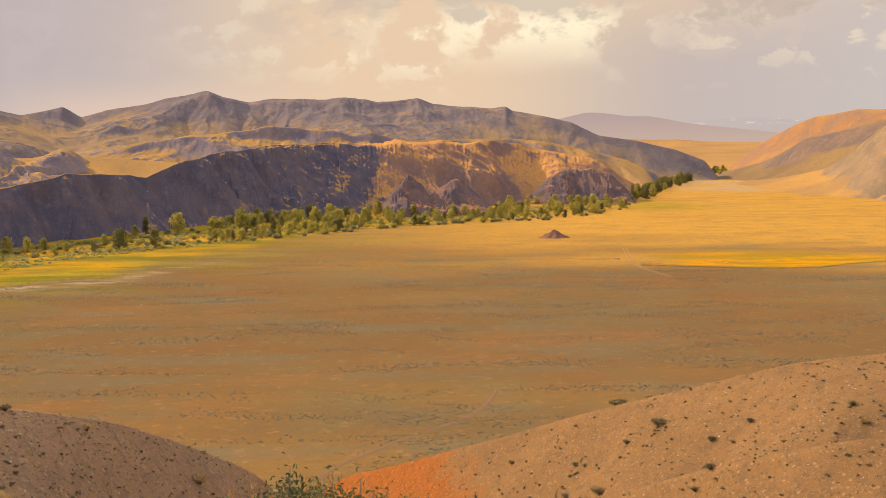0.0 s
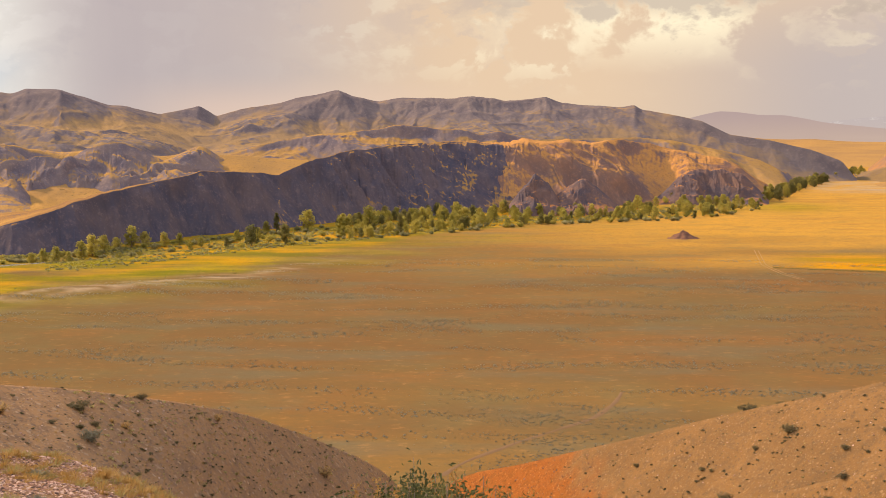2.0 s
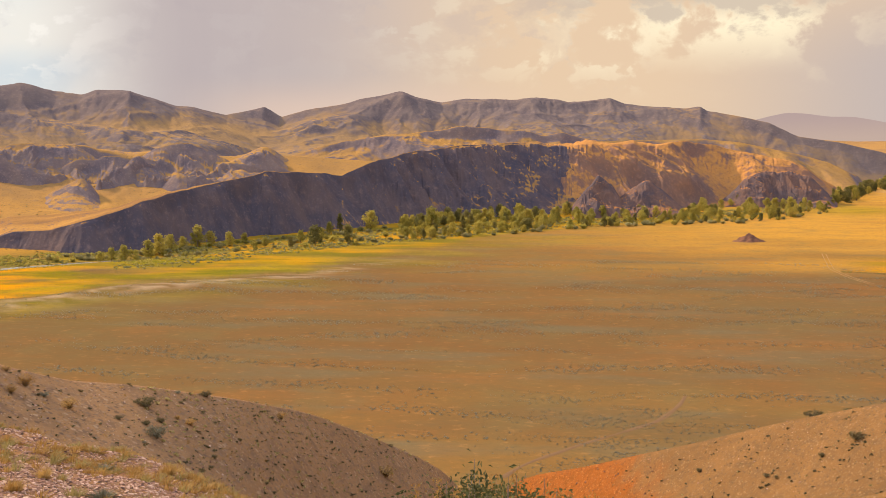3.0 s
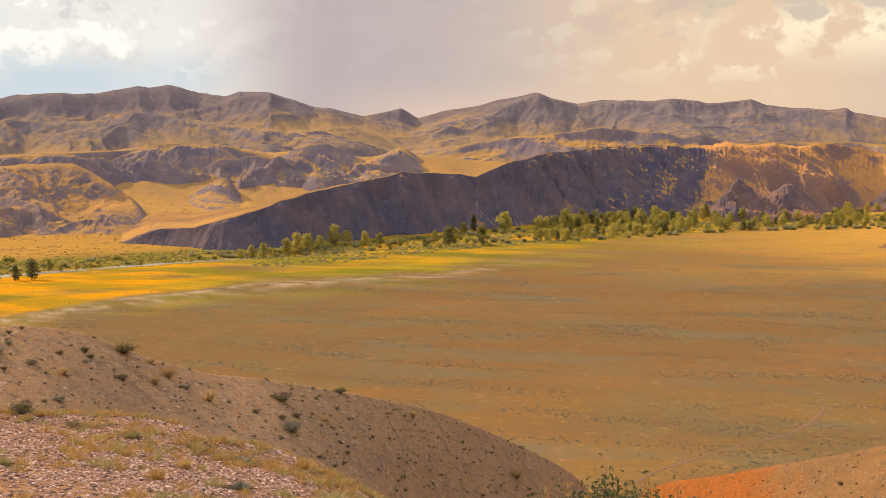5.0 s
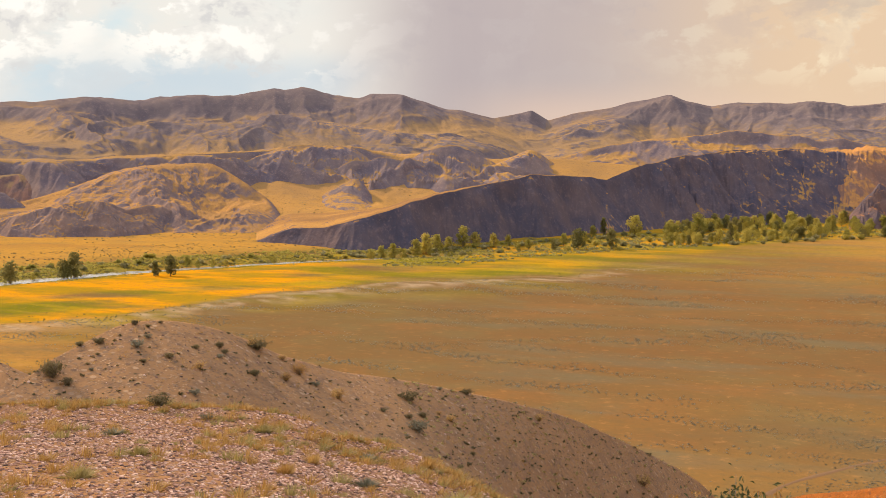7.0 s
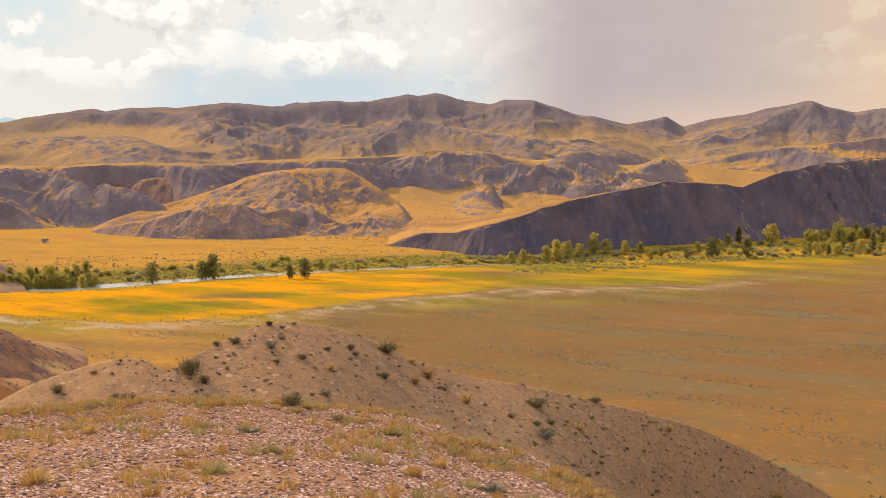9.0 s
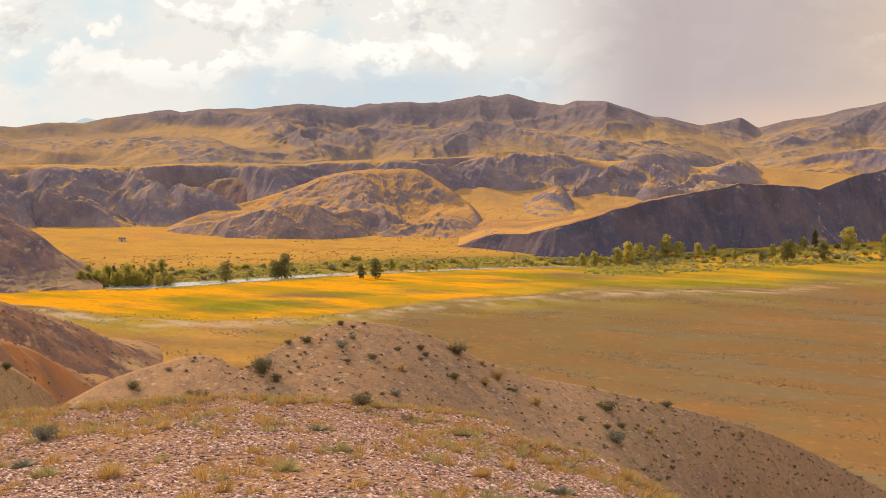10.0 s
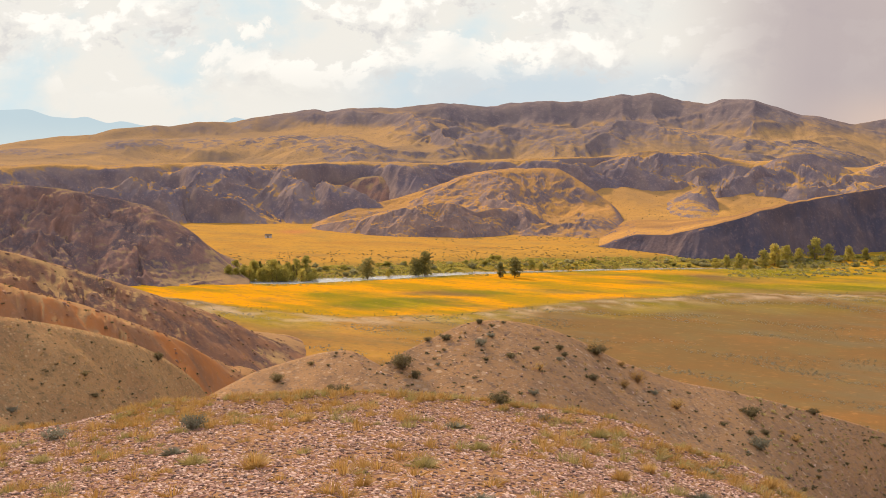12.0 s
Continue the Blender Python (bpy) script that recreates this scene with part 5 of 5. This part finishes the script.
def make_hut():
    p = at(47.2, 657)
    hut = thing("hut", "small whitewashed herder's hut with a dark roof", "hut", where=upright(p.x, p.y, drop(p.x, p.y, VALLEY) - 0.05, radians(35), 0.75))
    wall = simple("whitewash", rgb(0.55, 0.50, 0.45), rgb(0.72, 0.68, 0.62), 2.0)
    felt = simple("dark_roof_felt", rgb(0.05, 0.045, 0.045), rgb(0.10, 0.085, 0.08), 3.0)
    part("wall", mesh_from("wall", *box(-2.2, 2.2, -1.5, 1.5, 0, 2.0), wall), hut)
    roof = [(-2.5, -1.9, 1.95), (2.5, -1.9, 1.95), (2.5, 1.9, 1.95), (-2.5, 1.9, 1.95), (-2.5, 0, 2.9), (2.5, 0, 2.9)]
    part("roof", mesh_from("roof", roof, [(0, 1, 5, 4), (2, 3, 4, 5), (0, 4, 3), (1, 2, 5), (3, 2, 1, 0)], felt), hut, "dark felt roof")
    part("door", mesh_from("door", *box(-0.4, 0.45, -1.56, -1.503, 0.02, 1.8), BARK), hut, "brown plank door")


make_hut()


# ---- shrubs on the near slopes ----
scrub = [make_shrub("shrub", "low dull-green shrub on stony ground", "shrub", "hillside shrubs", 1.0, 0.55, 900, 0.030, LEAF_SCRUB, 31, 26),
         make_shrub("shrub", "low dull-green shrub on stony ground", "shrub", "hillside shrubs", 1.0, 0.62, 900, 0.030, LEAF_SCRUB, 32, 26),
         make_shrub("shrub", "low olive shrub on stony ground", "shrub", "hillside shrubs", 1.0, 0.50, 800, 0.030, LEAF_SCRUB, 33, 24)]
golden = [make_shrub("shrub", "dry golden-brown shrub on stony ground", "shrub", "hillside shrubs", 1.0, 0.7, 700, 0.026, LEAF_GOLD, 34, 30)]
greyish = [make_shrub("shrub", "grey-green wormwood shrub on stony ground", "shrub", "hillside shrubs", 1.0, 0.55, 800, 0.028, LEAF_GREY, 35, 30)]


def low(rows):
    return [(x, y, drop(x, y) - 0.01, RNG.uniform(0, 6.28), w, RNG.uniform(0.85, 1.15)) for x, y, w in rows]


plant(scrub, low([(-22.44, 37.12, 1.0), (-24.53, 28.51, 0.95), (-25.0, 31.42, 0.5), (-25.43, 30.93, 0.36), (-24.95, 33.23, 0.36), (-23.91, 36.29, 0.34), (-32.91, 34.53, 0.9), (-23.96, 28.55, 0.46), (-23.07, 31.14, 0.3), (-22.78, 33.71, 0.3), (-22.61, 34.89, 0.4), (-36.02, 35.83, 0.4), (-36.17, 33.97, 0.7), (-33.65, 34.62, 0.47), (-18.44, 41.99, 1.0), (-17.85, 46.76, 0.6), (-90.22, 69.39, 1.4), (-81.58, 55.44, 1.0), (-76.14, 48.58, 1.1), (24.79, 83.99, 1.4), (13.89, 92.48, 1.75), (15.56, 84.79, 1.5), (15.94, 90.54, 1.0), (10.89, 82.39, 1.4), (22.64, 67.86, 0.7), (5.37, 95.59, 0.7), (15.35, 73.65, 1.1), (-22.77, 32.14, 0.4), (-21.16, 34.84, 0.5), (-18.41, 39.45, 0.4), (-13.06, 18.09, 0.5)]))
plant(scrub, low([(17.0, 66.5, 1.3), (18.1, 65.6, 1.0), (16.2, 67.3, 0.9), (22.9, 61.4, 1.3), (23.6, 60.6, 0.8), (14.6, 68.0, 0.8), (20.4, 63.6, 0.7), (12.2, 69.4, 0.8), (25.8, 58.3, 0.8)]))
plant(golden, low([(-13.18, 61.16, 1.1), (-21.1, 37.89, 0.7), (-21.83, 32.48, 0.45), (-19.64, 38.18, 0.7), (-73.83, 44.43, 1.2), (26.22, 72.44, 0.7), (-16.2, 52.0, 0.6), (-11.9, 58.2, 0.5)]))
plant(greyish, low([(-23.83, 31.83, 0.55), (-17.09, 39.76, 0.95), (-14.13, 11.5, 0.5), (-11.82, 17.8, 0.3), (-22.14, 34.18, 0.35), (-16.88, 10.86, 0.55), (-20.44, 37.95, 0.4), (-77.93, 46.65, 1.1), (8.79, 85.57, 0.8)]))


def scatter(count, az0, az1, r0, r1, size0, size1, power=1.0):
    rows = []
    for i in range(count):
        az, r = RNG.uniform(az0, az1), r0 + (r1 - r0) * RNG.random()
        p = at(az, r)
        rows.append((p.x, p.y, size0 + (size1 - size0) * RNG.random() ** 2.5))
    return rows


plant(scrub, low(scatter(60, -21, 0, 52, 96, 0.25, 0.75)))
plant(scrub, low(scatter(70, 14, 41, 33, 50, 0.18, 0.5)))
plant(scrub, low(scatter(14, 41, 49, 42, 52, 0.2, 0.5)))
plant(scrub, low(scatter(36, 49, 62, 62, 120, 0.4, 1.2)))
plant(greyish, low(scatter(20, 14, 40, 33, 50, 0.2, 0.5)))
plant(golden, low(scatter(22, 12, 40, 33, 60, 0.25, 0.6)))


# ---- grass tussocks and gravel ----
def blades(centres, radius, height, count, rng):
    """Tussocks of bent, pointed blades that fan out."""
    n = len(centres)
    c = np.repeat(np.asarray(centres), count, 0)
    rr, hh = np.repeat(radius, count), np.repeat(height, count)
    a = rng.uniform(0, 2 * np.pi, n * count)
    q = np.sqrt(rng.random(n * count))
    lean = q * rr * rng.uniform(0.6, 1.3, n * count)
    h = hh * rng.uniform(0.5, 1.1, n * count) * (1.1 - 0.4 * q)
    root = c + np.stack([np.cos(a) * q * rr * 0.45, np.sin(a) * q * rr * 0.45, 0 * a - 0.02], 1)
    tip = root + np.stack([np.cos(a) * lean, np.sin(a) * lean, h], 1)
    mid = root + (tip - root) * np.array([0.4, 0.4, 0.62])
    side = np.stack([-np.sin(a + 0.6), np.cos(a + 0.6), 0 * a], 1) * (0.0022 + 0.014 * rr)[:, None]
    v = np.stack([root - side, root + side, mid + side * 0.8, tip, mid - side * 0.8], 1).reshape(-1, 3)
    k = 5 * np.arange(n * count)[:, None]
    f = [tuple(r) for r in np.concatenate([k, k + 1, k + 2, k + 3, k + 4], 1)]
    return v, f


def make_tussock(label, radius, height, mat, seed):
    rng = np.random.default_rng(seed)
    t = thing("grass_tussock", label, "grass tussock", "tussocks on the shelf")
    v, f = blades([(0, 0, 0)], np.array([radius]), np.array([height]), 260, rng)
    part("grass", mesh_from("grass", v, f, mat), t)
    return t


tufts = [make_tussock("dry golden grass tussock among gravel", 0.20, 0.24, LEAF_GOLD, 51), make_tussock("yellow-green grass tussock among gravel", 0.22, 0.20, LEAF_GREENGOLD, 52),
         make_tussock("grey-green wormwood tussock among gravel", 0.22, 0.17, LEAF_GREY, 53)]
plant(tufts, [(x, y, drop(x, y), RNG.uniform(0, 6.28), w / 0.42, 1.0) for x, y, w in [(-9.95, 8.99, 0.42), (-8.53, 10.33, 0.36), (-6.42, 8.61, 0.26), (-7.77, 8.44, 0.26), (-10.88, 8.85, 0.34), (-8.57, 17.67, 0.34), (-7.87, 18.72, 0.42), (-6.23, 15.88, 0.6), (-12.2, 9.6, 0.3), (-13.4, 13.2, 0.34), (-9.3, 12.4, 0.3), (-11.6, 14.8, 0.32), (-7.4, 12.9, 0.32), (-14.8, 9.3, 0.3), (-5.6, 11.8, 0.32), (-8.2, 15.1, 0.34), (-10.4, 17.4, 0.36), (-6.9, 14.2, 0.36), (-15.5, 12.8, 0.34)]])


def shelf_radius(az):
    return np.interp(az, [p[0] for p in SHELF], [p[1] for p in SHELF])


def strew(name, label, category, parent_mat, rows, count, seed):
    """Loose tussocks too many to count, as one mesh."""
    rng = np.random.default_rng(seed)
    if category == "scrub":
        v, f = clumps(rows, count, 0.13, rng)
    else:
        c = np.array([(x, y, drop(x, y)) for x, y, w in rows])
        w = np.array([w for x, y, w in rows])
        v, f = blades(c, 0.5 * w, 0.55 * w, count, rng)
    ob = new(name, mesh_from(name, v, f, parent_mat))
    return tagged(ob, label, category, kind="stuff")


def places_of(az, r):
    a = np.radians(az)
    return -r * np.sin(a), r * np.cos(a)


def shelf_rows(count, edge, size0, size1, az0=14, az1=62):
    az = RNG.uniform(az0, az1, count * 5)
    re = shelf_radius(az)
    r = np.where(RNG.random(count * 5) < edge, re - np.abs(RNG.normal(size=count * 5)) * 2.2 + 0.8, 7 + (re - 7) * np.sqrt(RNG.random(count * 5)))
    x, y = places_of(az, r)
    keep = lattice(x / 1.7, y / 1.7, 3) + RNG.normal(size=count * 5) * 0.3 > 0.05
    w = RNG.uniform(size0, size1, count * 5)
    return list(zip(x[keep], y[keep], w[keep]))[:count]


strew("dry_grass", "short dry golden grass on the stony shelf", "grass", LEAF_GOLD, shelf_rows(1100, 0.62, 0.10, 0.36), 60, 61)
strew("green_grass", "short yellow-green grass on the stony shelf", "grass", LEAF_GREENGOLD, shelf_rows(430, 0.6, 0.12, 0.36), 60, 62)
strew("slope_tufts", "yellow-green tufts on the grassy spur", "scrub", LEAF_GREENGOLD, scatter(420, 48, 62, 55, 125, 0.2, 0.6) + scatter(2600, 4, 24, 38, 76, 0.14, 0.42) + scatter(700, -21, 4, 48, 105, 0.15, 0.4), 14, 65)
strew("slope_grass", "sparse dry tufts on the near slopes", "grass", LEAF_GOLD, scatter(1500, 12, 42, 30, 56, 0.12, 0.32) + scatter(1500, 6, 22, 40, 74, 0.16, 0.42) + scatter(400, -21, 4, 50, 100, 0.2, 0.5) + scatter(1600, 48, 62, 55, 125, 0.3, 0.8) + scatter(900, 47, 61, 125, 285, 0.5, 1.2), 14, 63)
strew("slope_scrub", "tiny dark tufts dotted over the near slopes", "scrub", LEAF_SCRUB, scatter(2400, 8, 44, 30, 66, 0.10, 0.30) + scatter(2600, -21.5, 4, 48, 105, 0.16, 0.55) + scatter(1500, 3, 22, 38, 80, 0.14, 0.42) + scatter(1100, 48, 62, 60, 125, 0.2, 0.7) + scatter(420, 46, 61, 125, 290, 0.5, 1.3), 18, 64)


def pebble(seed, sides=6):
    """A stone with a worn, faceted outline."""
    rng = np.random.default_rng(seed)
    v, f = [], []
    for k in range(sides):
        a = 2 * math.pi * k / sides
        r = rng.uniform(0.8, 1.15)
        v.append((r * math.cos(a), 0.75 * r * math.sin(a), -0.25))
    for k in range(sides):
        a = 2 * math.pi * (k + 0.3) / sides
        r = rng.uniform(0.5, 0.8)
        v.append((r * math.cos(a), 0.75 * r * math.sin(a), rng.uniform(0.3, 0.55)))
    for k in range(sides):
        f.append((k, (k + 1) % sides, sides + (k + 1) % sides, sides + k))
    f.append(tuple(range(sides, 2 * sides)))
    return v, f


def gravel(name, label, rows, mat, seed, flat=0.8):
    """Loose stones too many to count, as one mesh."""
    rng = np.random.default_rng(seed)
    verts, faces, count = [], [], 0
    rows = np.array([(x, y, drop(x, y), w) for x, y, w in rows])
    for k, group in enumerate(np.array_split(rows[rng.permutation(len(rows))], 8)):
        v, f = pebble(100 + k, 5)
        n = len(group)
        a, t = rng.uniform(0, 6.28, (n, 1)), rng.uniform(-0.3, 0.3, (n, 1))
        p = np.array(v)[None] * (group[:, 3] * 0.5)[:, None, None] * np.array([1, 1, flat])
        px, py = p[:, :, 0] * np.cos(a) - p[:, :, 1] * np.sin(a), p[:, :, 0] * np.sin(a) + p[:, :, 1] * np.cos(a)
        verts.append(np.stack([px + group[:, :1], py + group[:, 1:2], p[:, :, 2] + t * px + group[:, 2:3]], -1).reshape(-1, 3))
        for q in f:
            faces += (np.arange(n)[:, None] * len(v) + np.array(q)[None] + count).tolist()
        count += n * len(v)
    ob = new(name, mesh_from(name, np.concatenate(verts), faces, mat))
    return tagged(ob, label, "gravel", kind="stuff")


def shelf_stones(count, r0):
    n = count * 4
    az = RNG.uniform(13, 62, n)
    re = shelf_radius(az)
    x, y = places_of(az, r0 + (re + 0.5 - r0) * RNG.random(n) ** 0.8)
    keep = lattice(x / 2.3, y / 2.3, 8) + RNG.normal(size=n) * 0.4 > -0.45
    w = 0.028 + 0.068 * RNG.random(n) ** 2.2
    return list(zip(x[keep], y[keep], w[keep]))[:count]


gravel("gravel", "pinkish-grey gravel strewn over the shelf", shelf_stones(66000, 8.2), STONE, 71)
gravel("slope_gravel", "scattered pale stones on the near slopes", [(x, y, w) for x, y, w in scatter(3000, 12, 45, 31, 58, 0.04, 0.16)] + scatter(2200, -21, 5, 48, 104, 0.05, 0.2), STONE, 72)


STONE_RED = simple("red_brown_rock", rgb(0.10, 0.062, 0.05), rgb(0.34, 0.17, 0.09), 0.6)
gravel("spur_rocks", "loose red-brown rocks on the earth spurs", scatter(1700, 45, 61, 150, 290, 0.25, 1.3), STONE_RED, 73)
gravel("spur_rocks", "small red rocks where the near spur runs out", scatter(900, -1, 6, 70, 125, 0.08, 0.4), STONE_RED, 74)


# ---- scrub on the plain ----
def plain_scrub(count, mat, name, label, seed, size0, size1, keep):
    rng = np.random.default_rng(seed)
    n = count * 12
    az, r = rng.uniform(-21, 60, n), 165 + 330 * rng.random(n) ** 0.8
    x, y = places_of(az, r)
    line = np.abs(lattice(x / 95 + 0.25 * lattice(x / 30, y / 30, 15), y / 26, 12))
    thick = 0.42 - 2.2 * line + 0.8 * lattice(x / 26, y / 12, 13) + rng.normal(size=n) * 0.22
    ok = (thick > keep) & (r < np.interp(az, *zip(*MEADOW_EDGE)))
    rows = list(zip(x[ok], y[ok], rng.uniform(size0, size1, n)[ok]))[:count]
    v, f = clumps(rows, 5, 0.30, rng, VALLEY)
    ob = new(name, mesh_from(name, v, f, mat))
    return tagged(ob, label, "scrub", kind="stuff")


plain_scrub(20000, LEAF_PLAIN, "plain_scrub", "grey-green scrub in streaks across the plain", 81, 0.25, 0.75, 0.40)
plain_scrub(8000, LEAF_OLIVE, "plain_tufts", "olive tufts scattered over the plain", 82, 0.15, 0.38, 0.05)


def rill_scrub():
    rng = np.random.default_rng(83)
    n = 3600
    az, r = rng.normal(0.8, 2.6, n), 172 + 62 * rng.random(n)
    x, y = places_of(az, r)
    ok = lattice(x / 14, y / 6, 14) + rng.normal(size=n) * 0.15 > 0.05
    rows = list(zip(x[ok], y[ok], rng.uniform(0.2, 0.55, n)[ok]))
    v, f = clumps(rows, 6, 0.26, rng, VALLEY)
    return tagged(new("rill_scrub", mesh_from("rill_scrub", v, f, LEAF_PLAIN)), "grey-green scrub along the dry rill", "scrub", kind="stuff")


rill_scrub()


# ---- the tall plant close below the tripod ----
def make_tall_bush():
    rng = np.random.default_rng(91)
    t = thing("tall_bush", "tall dark green bush with dry yellow seed heads", "bush", "bushes below the shelf")
    stems, leaves, heads = [], [], []
    for k in range(40):
        a, q = rng.uniform(0, 6.28), math.sqrt(rng.random())
        base = np.array([0.20 * q * math.cos(a), 0.20 * q * math.sin(a), -0.05])
        h = rng.uniform(0.72, 1.0) * (1.05 - 0.2 * q)
        tip = base * np.array([1.8, 1.8, 1]) + np.array([0, 0, h])
        stems.append(tube([tuple(base), tuple((base + tip) / 2), tuple(tip)], [0.004, 0.003, 0.001], 4))
        f = rng.random(760) ** 0.7
        leaves.append(base + (tip - base) * (0.2 + 0.76 * f)[:, None] + rng.normal(size=(760, 3)) * 0.026)
        if k % 3 == 0:
            g = rng.random(150)
            heads.append(tip + np.stack([rng.normal(size=150) * 0.009, rng.normal(size=150) * 0.009, -0.12 + 0.16 * g], 1))
    part("branchwork", mesh_from("branchwork", *joined(stems), TWIG, True), t)
    c = np.concatenate(leaves)
    part("foliage", mesh_from("foliage", *cards(c, rng.uniform(0.0055, 0.0105, len(c)), rng, 0.0, 0.45), LEAF_SHADE), t)
    c = np.concatenate(heads)
    part("seed_spray", mesh_from("seed_spray", *cards(c, rng.uniform(0.003, 0.006, len(c)), rng), FLOWER), t, "dry yellow seed heads")
    return t


places = []
for az, r, top in ((8.6, 6.3, 48.25), (7.5, 6.0, 48.42), (6.3, 6.2, 48.28), (5.2, 6.4, 48.22), (9.3, 6.6, 48.02), (4.4, 6.5, 48.10), (7.0, 6.7, 48.20), (8.0, 6.9, 48.08), (6.8, 6.0, 48.38), (5.7, 6.1, 48.30), (4.8, 6.2, 48.26)):
    p = at(az, r)
    z = drop(p.x, p.y)
    places.append((p.x, p.y, z, RNG.uniform(0, 6.28), top - z, 1.0))
plant([make_tall_bush()], places)


# ---- dirt tracks on the plain ----
def make_track(route, width, gap, label, mat):
    """Worn wheel ruts along a route of (bearing, distance)."""
    pts = [at(a, r) for a, r in route]
    line = []
    for p, q in zip(pts, pts[1:]):
        n = max(2, int((q - p).length / 2.0))
        line += [p.lerp(q, k / n) for k in range(n)]
    line.append(pts[-1])
    for _ in range(6):
        line = [line[0]] + [(line[i - 1] + line[i] * 2 + line[i + 1]) / 4 for i in range(1, len(line) - 1)] + [line[-1]]
    pieces = []
    for side in ((-gap / 2, gap / 2) if gap else (0.0,)):
        verts, faces = [], []
        for i, p in enumerate(line):
            d = (line[min(i + 1, len(line) - 1)] - line[max(i - 1, 0)]).normalized()
            nrm = Vector((-d.y, d.x, 0))
            half = width / 2 * (0.75 + 0.5 * noise.noise(p * 0.12))
            for e in (-1, -0.5, 0.5, 1):
                q = p + nrm * (side + e * half)
                verts.append((q.x, q.y, drop(q.x, q.y, VALLEY) + (0.05 if abs(e) < 1 else -0.05)))
        for i in range(len(line) - 1):
            for k in range(3):
                faces.append((4 * i + k, 4 * i + k + 1, 4 * i + k + 5, 4 * i + k + 4))
        pieces.append((verts, faces))
    ob = new("dirt_track", mesh_from("dirt_track", *joined(pieces), mat, True))
    return tagged(ob, label, "track", kind="structure")


MAT_RILL = simple("rill_earth", rgb(0.150, 0.085, 0.040), rgb(0.20, 0.112, 0.052), 0.4)
MAT_TRACK = simple("worn_pale_earth", rgb(0.30, 0.175, 0.075), rgb(0.37, 0.225, 0.10), 0.4)
make_track([(-8.75, 540), (-8.9, 509), (-9.1, 478), (-10.0, 448), (-10.9, 432)], 0.4, 1.6, "pale wheel track worn across the plain", MAT_TRACK)
make_track([(6.4, 172), (5.3, 180), (3.9, 185), (2.5, 192), (1.1, 198), (0.0, 204), (-1.2, 209), (-1.7, 217), (-2.2, 222), (-2.5, 232)], 1.6, 0, "brown dry rill across the plain", MAT_RILL)


# ---- the nearest stones, each a piece of the hillside ----
PEBBLES = [mesh_from("stone", *pebble(200 + k, 6), STONE) for k in range(8)]
for i in range(300):
    az, r = RNG.uniform(16, 60), 9.5 + 3.2 * RNG.random()
    p = at(az, r)
    w = 0.025 + 0.06 * RNG.random() ** 2
    ob = new("stone", PEBBLES[i % 8])
    ob.parent = hillside
    ob.matrix_basis = Matrix.Translation((p.x, p.y, drop(p.x, p.y) + 0.004)) @ Euler((RNG.uniform(-0.2, 0.2), RNG.uniform(-0.2, 0.2), RNG.uniform(0, 6.28))).to_matrix().to_4x4() @ Matrix.Diagonal((w * 0.5, w * 0.5, w * 0.42, 1.0))
